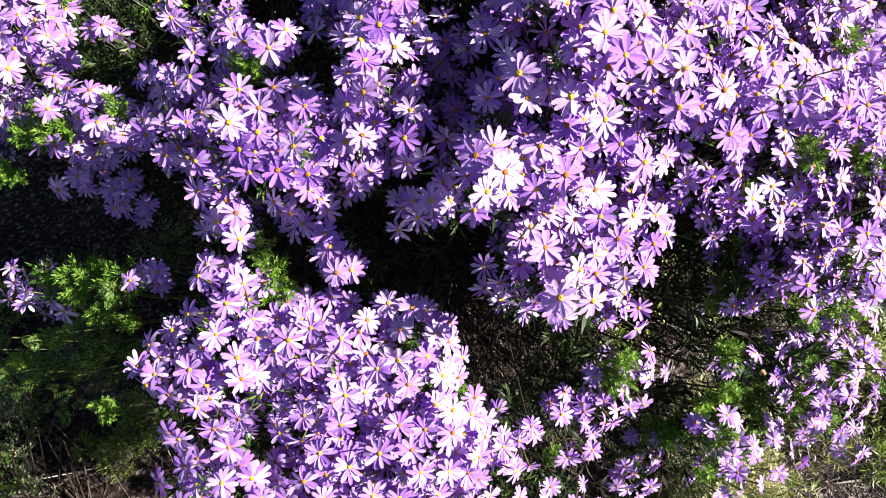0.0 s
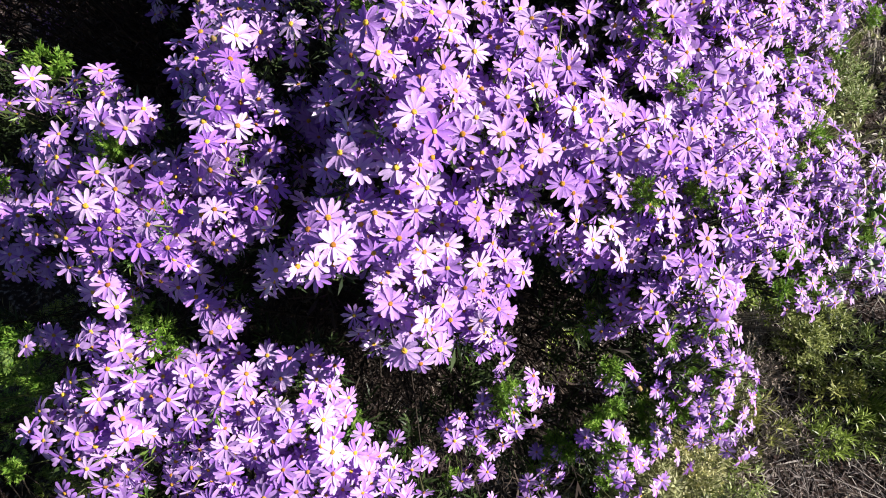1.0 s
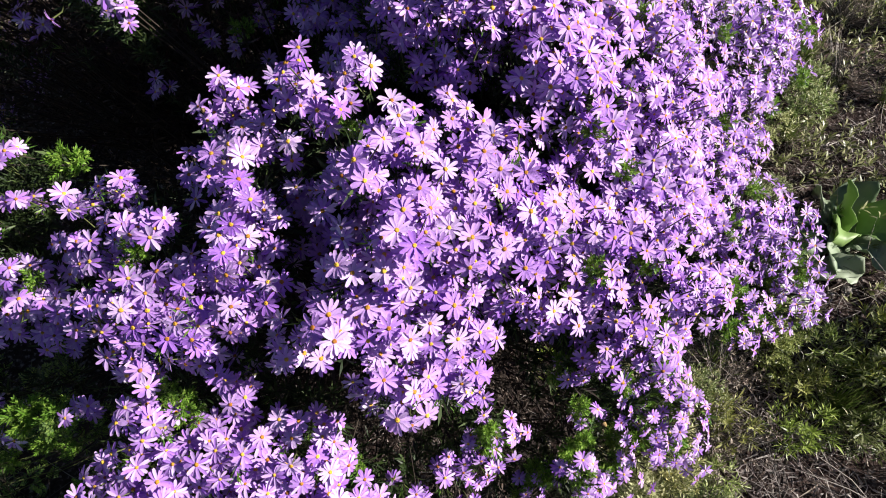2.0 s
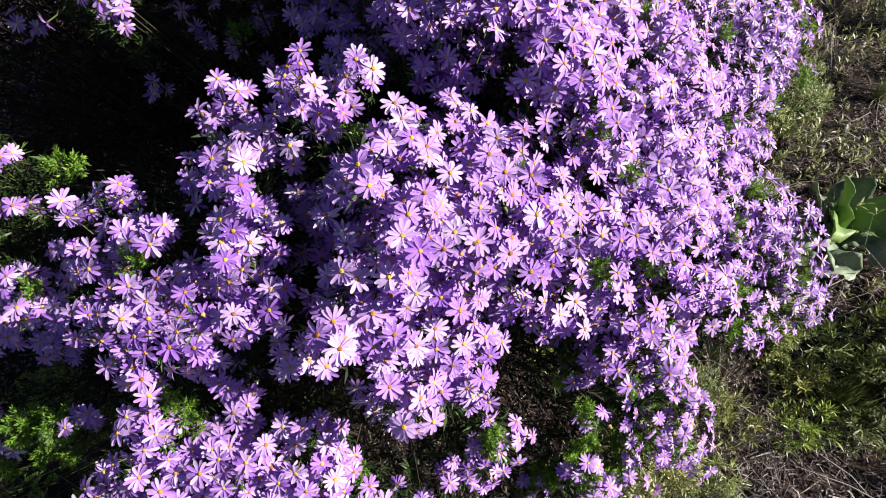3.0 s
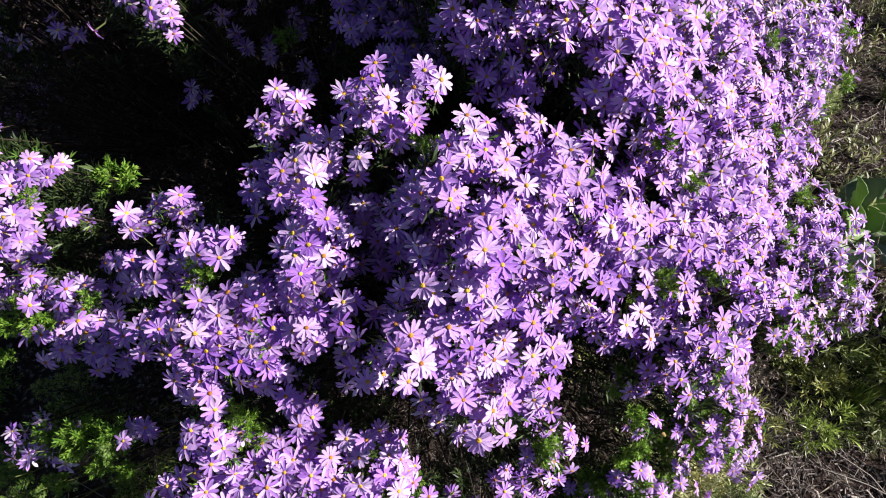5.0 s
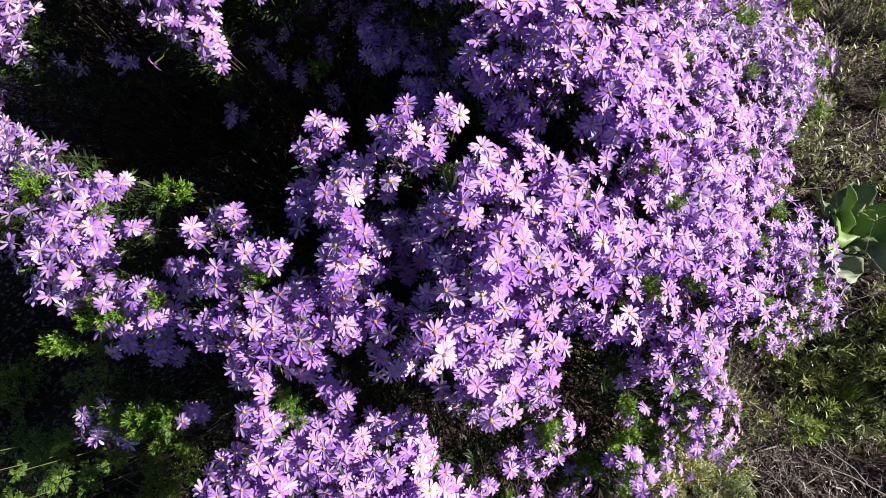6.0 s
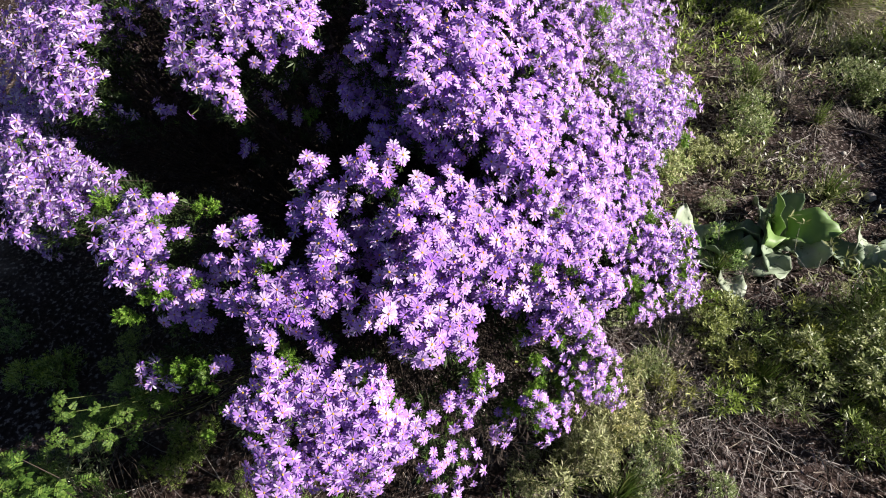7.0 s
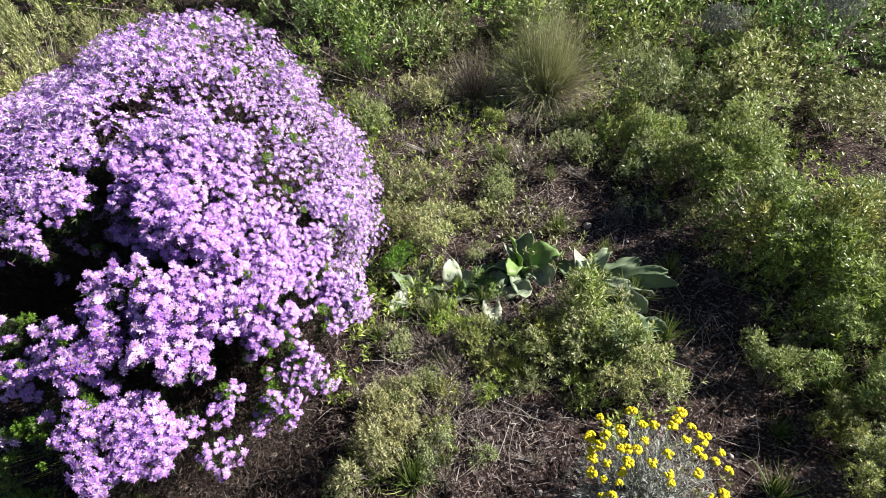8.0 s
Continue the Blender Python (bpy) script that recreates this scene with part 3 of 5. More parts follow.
def crown_sprays(near):
    """Lumps over the part of the crown behind the near sprays."""
    r = np.random.default_rng(5)
    got = []
    front = np.array([n[:3] for n in near])
    for d in unit(r.normal(0, 1, (9000, 3))):
        wob = math.sin(9 * d[0] + 2) * math.sin(8 * d[1] - 1) + 0.7 * math.sin(17 * d[0] - 11 * d[1]) * math.sin(13 * d[2])
        p = BUSH_MID + BUSH_RAD * d * (0.955 + 0.088 * min(wob, 0.45) + r.uniform(-0.03, 0.025))
        p = settle(p)
        if p[2] < 0.40 + 0.3 * r.random():
            continue
        if p[1] < np.interp(p[0], (-0.9, -0.6, -0.2, 0.1, 0.4, 0.7, 0.8), (0.95, 0.86, 0.80, 0.68, 0.62, 0.74, 0.55)):
            continue
        if any((p[0] - h[0]) ** 2 + (p[1] - h[1]) ** 2 + (p[2] - h[2]) ** 2 < (h[3] + 0.03) ** 2 for h in HOLLOWS):
            continue
        gap = r.uniform(0.058, 0.104)
        if any((p[0] - q[0]) ** 2 + (p[1] - q[1]) ** 2 + (p[2] - q[2]) ** 2 < gap ** 2 for q in got):
            continue
        if np.min(np.sum((front - p) ** 2, axis=1)) < 0.07 ** 2:
            continue
        got.append((*p, r.uniform(0.030, 0.060)))
    return got


def infill_sprays(rows, all_rows, seed, least, most, chance):
    """Small sprays between neighbours, to close the cover of flowers."""
    r = np.random.default_rng(seed)
    have = [np.array(q[:3]) for q in all_rows]
    got = []
    for i, a in enumerate(rows):
        for b in rows[:i]:
            a3, b3 = np.array(a[:3]), np.array(b[:3])
            gap = np.linalg.norm(a3 - b3)
            if not least < gap < most or r.random() > chance:
                continue
            p = a3 + (b3 - a3) * r.uniform(0.35, 0.65)
            p = p + bush_normal(p) * (0.10 * gap) + r.normal(0, 0.007, 3)
            if any((p[0] - h[0]) ** 2 + (p[1] - h[1]) ** 2 + (p[2] - h[2]) ** 2 < h[3] ** 2 for h in FLANK_GAPS):
                continue
            if min(np.sum((q - p) ** 2) for q in have) < 0.034 ** 2:
                continue
            have.append(p)
            got.append((*p, r.uniform(0.016, 0.030)))
    return got


def bush_flowers(sprays, n_near):
    """Places, normals, sizes of the flower heads of all sprays; no two closer than about half a head."""
    r = np.random.default_rng(21)
    cell, grid = 0.028, {}
    out = []

    def free(p, gap):
        k = tuple(np.floor(p / cell).astype(int))
        for dx in (-1, 0, 1):
            for dy in (-1, 0, 1):
                for dz in (-1, 0, 1):
                    for q in grid.get((k[0] + dx, k[1] + dy, k[2] + dz), ()):
                        if (p[0] - q[0]) ** 2 + (p[1] - q[1]) ** 2 + (p[2] - q[2]) ** 2 < gap * gap:
                            return False
        grid.setdefault(k, []).append(p)
        return True

    for layer in (0, 1, 2):
        for k, (cx, cy, cz, rad) in enumerate(sprays):
            close = k < n_near
            if (cy > 1.75 and layer) or (layer == 2 and (k > 55 or cy > 0.46)):
                continue
            c = np.array([cx, cy, cz])
            up = unit(np.interp(cx, (0.2, 0.5), (0.62, 0.40)) * bush_normal(c) + np.array([float(np.interp(cx, (-0.08, 0.12), (0.02, 0.30)) - np.interp(cx, (0.22, 0.45), (0.0, 0.16))), -0.20, 0.60]))
            a = unit(np.cross([0, 1, 0.01], up))
            b = np.cross(up, a)
            rad = max(0.009, rad - (0.003 if cx < -0.14 else 0.002 - 0.004 * float(np.interp(cx, (0.26, 0.46), (0, 1))))) if close else rad + 0.010
            loose = (1.6 if cz < 0.93 and cx > 0.05 else 1.2 if rad < 0.019 else 1.0) if close else 1.0
            count = int((rad / (0.0066 if close else 0.0078)) ** 2 * (1.05, 1.0, 0.45)[layer]) + 3
            count = int(count * 0.54) + 1 if loose > 1.3 else count
            for _ in range(count):
                rho, phi = np.sqrt(r.random()) * (1.04, 1.16, 1.45)[layer] * loose, r.uniform(0, 2 * np.pi)
                flat = a * np.cos(phi) + b * np.sin(phi)
                high = (0.36 if close else 0.26) * rad * np.sqrt(max(0.0, 1 - (rho / 1.27) ** 2)) + (r.normal(0, 0.008) if loose > 1.3 else 0.0) - (0.0, r.uniform(0.014, 0.038), r.uniform(0.045, 0.085))[layer]
                p = c + flat * rho * rad + up * (high + r.normal(0, 0.006))
                if layer == 2:
                    p = p - np.array([0.55 * rad + 0.012, 0.0, 0.0])
                if not free(p, (0.0164 if layer == 0 else 0.0130) * float(np.interp(cx, (0.26, 0.46), (1.0, 0.84))) if close else (0.0210 if cy < 1.75 else 0.025)):
                    continue
                n = unit(up + flat * (0.42 if close else 0.55) * rho + r.normal(0, 0.21 if close else 0.44, 3))
                out.append((p, n, r.uniform(0.0112, 0.0139) * float(np.interp(cx, (0.26, 0.46), (1.0, 0.82))) * (0.9 if cz < 0.95 and cx > 0.05 else 1.0), layer))
    return out


def build_bush():
    base = np.array([-0.02, 1.15, float(ground_height(-0.02, 1.15))])
    bush = thing("flowering_bush", base, "large rounded bush covered in lilac daisies with yellow centres", "bush")
    near = [tuple(q / 1000.0 for q in row) for row in (*MIDDLE_SPRAY, *COLUMN_SPRAY, *WING_SPRAY, *TOP_SPRAY, *RIGHT_SPRAY, *FLANK_SPRAY, *SKIRT_SPRAY, *LEFT_SPRAY, *CORNER_SPRAY, *SHOULDER_SPRAY, *NECK_SPRAY, *EDGE_SPRAY, *LOW_SPRAY, *DEEP_SPRAY)]
    flank = [tuple(q / 1000.0 for q in row) for row in (*RIGHT_SPRAY, *FLANK_SPRAY)]
    bridge = [q for q in near if 0.17 < q[0] < 0.46 and q[1] < 0.50 and q[2] > 1.03]
    side = [tuple(q / 1000.0 for q in row) for row in LEFT_SPRAY if row[0] < -300]
    near += infill_sprays(side, near, 44, 0.05, 0.12, 0.6)
    near += infill_sprays(bridge, near, 43, 0.04, 0.13, 0.9)
    near += infill_sprays([q for q in flank if q[2] > 0.99], near, 41, 0.05, 0.14, 0.7)
    near += infill_sprays([q for q in flank if q[2] < 0.99], near, 42, 0.05, 0.14, 0.15)
    far = crown_sprays(near)
    sprays = near + far
    fl = bush_flowers(sprays, len(near))
    pos = np.array([f[0] for f in fl]) - base
    nrm = np.array([f[1] for f in fl])
    size = np.array([f[2] for f in fl])
    layer = np.array([f[3] for f in fl])
    # the heads on the side of the bush that is passed nearest are single parts
    order = np.argsort(np.linalg.norm(pos + base - np.array([0.10, 0.22, 1.22]), axis=1) + 0.2 * layer)
    single, rest = order[:300], order[300:]
    singles = [make_mesh("flower", tv, tt, [M_PETAL_EACH]) for tv, tt in FOLDED]
    eye = make_mesh("flower_centre", *CENTRE, [M_CENTRE_EACH], smooth=True)
    r = np.random.default_rng(3)
    turn = frames_for(nrm, r.uniform(0, 6.28, len(nrm)))
    for i in single:
        ob = part("flower", singles[int(r.integers(0, 8))], bush)
        m = Matrix(turn[i].tolist()).to_4x4()
        m.translation = pos[i].tolist()
        ob.matrix_basis = m @ Matrix.Diagonal((size[i], size[i], size[i], 1))
        part("flower_centre", eye, ob)
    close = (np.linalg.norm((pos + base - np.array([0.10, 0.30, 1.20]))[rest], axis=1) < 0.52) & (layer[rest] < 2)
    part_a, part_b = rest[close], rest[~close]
    mid_a = np.linalg.norm(pos[part_a] + base - np.array([0.05, 0.27, 1.16]), axis=1) < 0.32
    part_n, part_m = part_a[mid_a], part_a[~mid_a]
    v, t = join([stamp(FOLDED, pos[part_n], nrm[part_n], size[part_n], 14), stamp(PETALS, pos[part_m], nrm[part_m], size[part_m], 4)])
    heads = part("flower_mass", make_mesh("flower_mass", v, t, [M_PETAL]), bush, "masses of lilac daisy petals", "stuff")
    # heads farther off take the petal colour with sunlight painted in
    part("crown_flower_mass", make_mesh("crown_flower_mass", *stamp(PETALS_LIGHT, pos[part_b], nrm[part_b], size[part_b] * 1.04, 5), [M_PETAL_SUNLIT]), bush, "paler lilac daisies over the crown, sunlit look in their colour", "stuff")
    v, t = join([stamp([CENTRE_MID], pos[part_a], nrm[part_a], size[part_a], 4), stamp([CENTRE_LIGHT], pos[part_b], nrm[part_b], size[part_b], 5)])
    part("centre_mass", make_mesh("centre_mass", v, t, [M_CENTRE], smooth=True), heads, "small yellow discs", "stuff")
    # stalks under the heads
    k = len(pos)
    all_pos, all_nrm = pos, nrm
    keep = (np.linalg.norm(pos + base - np.array([0.10, 0.30, 1.20]), axis=1) < 0.6) & (layer < 2)
    pos, nrm, k = pos[keep], nrm[keep], int(keep.sum())
    foot = pos - nrm * 0.028 - np.array([0, 0, 0.012]) + r.normal(0, 0.005, (k, 3))
    line = np.stack([pos - nrm * 0.001, (pos + foot) / 2 - nrm * 0.006, foot], 1)
    part("stalk_growth", make_mesh("stalk_growth", *tubes(line, np.tile([[0.0009, 0.0007, 0.0009]], (k, 1)), 3), [M_STALK]), bush, "thin green stalks", "stuff")
    # narrow leaves below the heads
    pos, nrm, k = all_pos, all_nrm, len(all_pos)
    sel = (r.random(k) < 0.32) & (layer < 2)
    lp = pos[sel] - nrm[sel] * r.uniform(0.020, 0.045, (sel.sum(), 1)) + r.normal(0, 0.006, (sel.sum(), 3))
    part("leaf_growth", make_mesh("leaf_growth", *stamp(NEEDLES, lp, unit(nrm[sel] + r.normal(0, 0.4, (sel.sum(), 3))), r.uniform(0.016, 0.026, sel.sum()), 6), [M_BUSH_LEAF]), bush, "narrow dark green leaves", "stuff")
    # leaf mass added close under the near sprays to keep the light out
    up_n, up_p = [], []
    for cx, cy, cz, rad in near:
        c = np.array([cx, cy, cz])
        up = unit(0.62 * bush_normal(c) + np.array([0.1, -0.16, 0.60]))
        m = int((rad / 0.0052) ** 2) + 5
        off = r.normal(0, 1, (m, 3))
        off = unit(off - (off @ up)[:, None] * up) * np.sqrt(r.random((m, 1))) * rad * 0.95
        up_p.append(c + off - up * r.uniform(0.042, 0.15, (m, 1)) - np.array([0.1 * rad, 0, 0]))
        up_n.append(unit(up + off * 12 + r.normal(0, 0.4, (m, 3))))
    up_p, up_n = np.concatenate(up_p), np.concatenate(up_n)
    part("under_growth", make_mesh("under_growth", *stamp(NEEDLES, up_p - base, up_n, r.uniform(0.026, 0.040, len(up_p)), 16), [M_UNDER_SHADE]), bush, "dark green leaves under the flowers, shade in their colour", "stuff")
    # leafy shoots that stand out of the sprays
    shoot_meshes = []
    for s in range(5):
        q = np.random.default_rng(100 + s)
        n = 32
        d = unit(np.c_[q.normal(0, 0.75, (n, 2)), q.uniform(0.15, 1.2, n)])
        shoot_meshes.append(make_mesh("leafy_shoot", *stamp(SPRIG, d * q.uniform(0.15, 0.75, (n, 1)), d, q.uniform(0.42, 0.7, n), s), [M_SPRIG]))
    flank_shoots = [(x - 14, y + 14, z - 2, 23) for x, y, z, _ in (*FLANK_SPRAY, *SKIRT_SPRAY) if x > 180 and z < 1000] + [(x + 10, y - 24, z - 2, 19) for x, y, z, _ in RIGHT_SPRAY[::3]]
    crown_shoots = [(1000 * c[0] + 30, 1000 * c[1] - 30, 1000 * c[2] + 6, 23) for c in far[::6] if c[1] < 1.7]
    for i, (x, y, z, rad) in enumerate((*LEAFY_SHOOTS, *LOW_SHOOTS, *SIDE_SHOOTS, *flank_shoots, *crown_shoots)):
        p = np.array([x, y, z]) / 1000.0
        n = unit(0.5 * bush_normal(p) + np.array([0.2, -0.2, 0.6]))
        ob = part("leafy_shoot", shoot_meshes[i % 5], bush, "bright green needle-leaved shoot")
        m = Matrix(frames_for(n[None], np.array([i * 1.7]))[0].tolist()).to_4x4()
        m.translation = (p - base - n * 0.008).tolist()
        sc = rad / 1000.0 * 0.98
        ob.matrix_basis = m @ Matrix.Diagonal((sc, sc, sc, 1))
    lobed_meshes = []
    for s in range(3):
        q = np.random.default_rng(130 + s)
        n = 22
        d = unit(np.c_[q.normal(0, 0.8, (n, 2)), q.uniform(0.2, 1.0, n)])
        lobed_meshes.append(make_mesh("lobed_shoot", *stamp(LOBED, d * q.uniform(0.1, 0.6, (n, 1)), unit(d + [0, 0, 0.8]), q.uniform(0.34, 0.6, n), s), [M_LOBED]))
    for i, (x, y, z, rad) in enumerate(LOBED_SHOOTS):
        p = np.array([x, y, z]) / 1000.0
        n = unit(np.array([0.25, -0.35, 0.8]) + 0.2 * r.normal(0, 1, 3))
        ob = part("lobed_shoot", lobed_meshes[i % 3], bush, "yellow-green shoot with lobed leaves")
        m = Matrix(frames_for(n[None], np.array([i * 2.1]))[0].tolist()).to_4x4()
        m.translation = (p - base - n * 0.01).tolist()
        sc = rad / 1000.0 * 0.85
        ob.matrix_basis = m @ Matrix.Diagonal((sc, sc, sc, 1))
        st = np.stack([p - n * 0.005, p - np.array([-0.03, -0.05, 0.10]), p - np.array([-0.12, -0.20, 0.30])], 0)[None] - base
        part("shoot_stem", make_mesh("shoot_stem", *tubes(st, [[0.0007, 0.0009, 0.0012]], 4), [M_STALK]), bush)
    # one head that hangs over on a bent stalk
    hang = np.array([-0.284, 0.674, 1.205])
    ob = part("drooping_flower", singles[2], bush, "single lilac daisy drooping on a bent stalk")
    m = Matrix(frames_for(np.array([[-0.55, -0.45, -0.2]]), np.array([0.4]))[0].tolist()).to_4x4()
    m.translation = (hang - base).tolist()
    ob.matrix_basis = m @ Matrix.Diagonal((0.012, 0.012, 0.012, 1))
    part("flower_centre", eye, ob)
    st = np.array([[hang, hang + [0.012, 0.008, 0.004], hang + [0.026, 0.014, 0.024], hang + [0.032, 0.016, 0.062]]]) - base
    part("bent_stalk", make_mesh("bent_stalk", *tubes(st, [[0.001, 0.001, 0.0011, 0.0013]], 5), [M_STALK]), bush)
    q = np.random.default_rng(17)
    spent = make_mesh("spent_flower", *centre_template(0, 2, 7, 1.0, 0.9), [M_SPENT], smooth=True)
    for k in q.choice(len(near), 18, replace=False):
        p, rad = np.array(near[k][:3]), near[k][3]
        n = unit(bush_normal(p) + np.array([0.1, -0.2, 0.7]) + q.normal(0, 0.3, 3))
        ob = part("spent_flower", spent, bush, "withered yellow-brown flower head")
        m = Matrix(frames_for(n[None], np.array([k * 1.3]))[0].tolist()).to_4x4()
        m.translation = (p - base + n * (0.006 + 0.3 * rad) + q.normal(0, 0.4 * rad, 3)).tolist()
        sc = q.uniform(0.0022, 0.0036)
        ob.matrix_basis = m @ Matrix.Diagonal((sc, sc, sc * 1.5, 1))
    # branches from the foot to every spray, each forked off at its own height
    q = np.random.default_rng(8)
    c = np.array([s[:3] for s in sprays])
    n = bush_normal(c)
    foot = base + np.c_[q.normal(0, 0.09, (len(c), 2)), np.zeros(len(c)) - 0.03]
    mid = foot * 0.42 + c * 0.58 - n * 0.07 + q.normal(0, 0.06, (len(c), 3))
    mid[:, 2] -= np.where(np.arange(len(c)) < len(near), 0.22, 0.08)
    low = foot * 0.6 + mid * 0.4 + q.normal(0, 0.05, (len(c), 3))
    high = c * 0.66 + mid * 0.34 - n * 0.06 + q.normal(0, 0.03, (len(c), 3))
    high[:, 2] -= 0.04
    trunks = np.arange(0, len(c), 4)
    for k in range(len(c)):
        if k % 4:
            to = trunks[np.argmin(np.sum((mid[trunks] - c[k]) ** 2, axis=1))]
            way = [mid[to], mid[to] * 0.6 + c[k] * 0.4 + q.normal(0, 0.02, 3) - [0, 0, 0.05], mid[to] * 0.25 + c[k] * 0.75 + q.normal(0, 0.015, 3) - n[k] * 0.03, c[k] - n[k] * 0.02]
            rad_ = [0.003, 0.0024, 0.0017, 0.001]
        else:
            way, rad_ = [foot[k], low[k], mid[k], high[k], c[k] - n[k] * 0.02], [0.010, 0.0085, 0.006, 0.003, 0.0013]
        v, t = tubes(np.array([way]) - base, [np.array(rad_) * q.uniform(0.5, 0.85)], 5)
        part("branch", make_mesh("branch", v, t, [M_BARK], smooth=True), bush)
    # fine twigs and leaves inside, thickest under the sprays, with shade in their colour
    n_in = 7000
    d = unit(q.normal(0, 1, (n_in, 3)))
    d[:, 2] = np.abs(d[:, 2]) - 0.45 * q.random(n_in)
    inner = BUSH_MID + BUSH_RAD * d * q.uniform(0.45, 0.88, (n_in, 1))
    inner = settle(inner)
    pick = q.integers(0, len(near), 7000)
    f = q.uniform(0.05, 0.6, (7000, 1))
    under = c[pick] * (1 - f) + (base + [0, -0.1, 0.35]) * f - n[pick] * 0.05 + q.normal(0, 0.035, (7000, 3))
    under[:, 2] -= q.uniform(0.0, 0.25, 7000)
    inner = np.concatenate([inner, under])
    inner = inner[inner[:, 2] > 0.04]
    hollow = (inner[:, 0] > -1.0) & (inner[:, 0] < -0.10) & (inner[:, 1] > 0.38) & (inner[:, 1] < 0.90) & (inner[:, 2] > 0.70)
    inner = inner[~hollow]
    # filler under the sunny sprays, added to keep sun out of the hollow
    sunny = np.where((c[:, 0] > 0.0) & (c[:, 0] < 0.60) & (c[:, 1] > 0.44) & (c[:, 1] < 1.2))[0]
    sunny = sunny[q.integers(0, len(sunny), 8000)]
    thick = c[sunny] - n[sunny] * q.uniform(0.10, 0.34, (8000, 1)) + q.normal(0, 0.03, (8000, 3)) - np.c_[np.zeros((8000, 2)), q.uniform(0.0, 0.06, 8000)]
    near_c = c[: len(near)]
    clear = np.array([np.min(np.sum((near_c - p) ** 2, axis=1)) > 0.075 ** 2 for p in thick])
    thick = thick[clear & (thick[:, 1] > 0.46)]
    # the far side of the bush is closed down to the ground
    d = unit(q.normal(0, 1, (6500, 3)))
    d[:, 1] = np.abs(d[:, 1])
    back = BUSH_MID + BUSH_RAD * d * q.uniform(0.35, 0.86, (6500, 1))
    back[:, 2] = np.abs(back[:, 2])
    back = settle(back)
    # low filler added to stop sun passing under the front sprays
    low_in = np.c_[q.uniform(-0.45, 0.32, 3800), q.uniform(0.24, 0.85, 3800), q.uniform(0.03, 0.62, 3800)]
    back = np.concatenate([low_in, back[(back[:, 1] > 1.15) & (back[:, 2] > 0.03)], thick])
    part("shaded_growth", make_mesh("shaded_growth", *stamp(WISPY, back - base, unit(back - BUSH_MID + q.normal(0, 0.7, back.shape)), np.where(back[:, 1] > 1.15, 1.0, 0.5) * q.uniform(0.045, 0.085, len(back)), 19), [M_INNER_SHADE]), bush, "filler leaves and twigs deep inside, dark to hold shade", "stuff")
    part("inner_foliage", make_mesh("inner_foliage", *stamp(INNER, inner - base, unit(inner - BUSH_MID + q.normal(0, 0.5, inner.shape)), q.uniform(0.026, 0.048, len(inner)), 9), [M_INNER_SHADE]), bush, "dull inner foliage, shade put into its colour", "stuff")
    tip = inner[q.integers(0, len(inner), 5200)] + q.normal(0, 0.02, (5200, 3))
    root = tip * 0.88 + (BUSH_MID - [0, 0, 0.5]) * 0.12 + q.normal(0, 0.035, tip.shape)
    line = np.stack([root, (root + tip) / 2 + q.normal(0, 0.014, tip.shape), tip], 1) - base
    part("twiggy_growth", make_mesh("twiggy_growth", *tubes(line, np.tile([[0.0015, 0.0011, 0.0005]], (len(tip), 1)), 3), [M_INNER_SHADE]), bush, "fine dry brown twigs, darkened for inner shade", "stuff")
    return bush


build_bush()


# ---------------------------------------------------------------- scrub round it
def canopy_points(r, n, wide, high, lumps=7):
    """Points over a lumpy crown that stands on the ground, with outward normals."""
    lc = np.c_[r.normal(0, 0.45 * wide, (lumps, 2)), r.uniform(0.35, 0.72, lumps) * high]
    lr = r.uniform(0.30, 0.5, lumps) * wide
    pick = r.integers(0, lumps, n)
    d = unit(r.normal(0, 1, (n, 3)) + np.array([0, 0, 0.5]))
    p = lc[pick] + d * lr[pick][:, None] * np.array([1, 1, 0.8 * high / wide]) * r.uniform(0.55, 1.05, (n, 1))
    p[:, 2] = np.abs(p[:, 2])
    return p, d


def build_shrub(name, label, category, seed, wide, high, leaf_mat, templates, leaf, count, tip_mat=None, twig_mat=M_GREY, twigs=90, group="scrub"):
    r = np.random.default_rng(seed)
    sh = thing(name, (0, 0, 0), label, category, group)
    p, d = canopy_points(r, count, wide, high)
    v, t = stamp(templates, p, unit(d + [0, 0, 0.7] + r.normal(0, 0.3, d.shape)), r.uniform(0.75, 1.25, count) * leaf, seed)
    part("foliage", make_mesh("foliage", v, t, [leaf_mat]), sh, "", "stuff")
    if tip_mat is not None:
        top = np.argsort(-(p[:, 2] / high + r.normal(0, 0.25, count)))[: count // 4]
        v, t = stamp(TUFTY, p[top] + np.array([0, 0, leaf * 0.5]), unit(d[top] + [0, 0, 1]), r.uniform(0.45, 0.8, len(top)) * leaf, seed + 1)
        part("pale_growth", make_mesh("pale_growth", v, t, [tip_mat]), sh, "pale cream leaf tips", "stuff")
    twigs = int(twigs * 0.7)
    tip = p[r.integers(0, count, twigs)]
    foot = np.c_[r.normal(0, 0.06 * wide, (twigs, 2)), np.full(twigs, -0.03)]
    mid = foot * 0.5 + tip * 0.5 + r.normal(0, 0.04 * wide, (twigs, 3))
    mid[:, 2] = np.abs(mid[:, 2])
    part("woody_growth", make_mesh("woody_growth", *tubes(np.stack([foot, mid, tip], 1), np.tile([[0.0038, 0.0026, 0.0012]], (twigs, 1)), 3), [twig_mat]), sh, "thin woody stems", "stuff")
    return sh


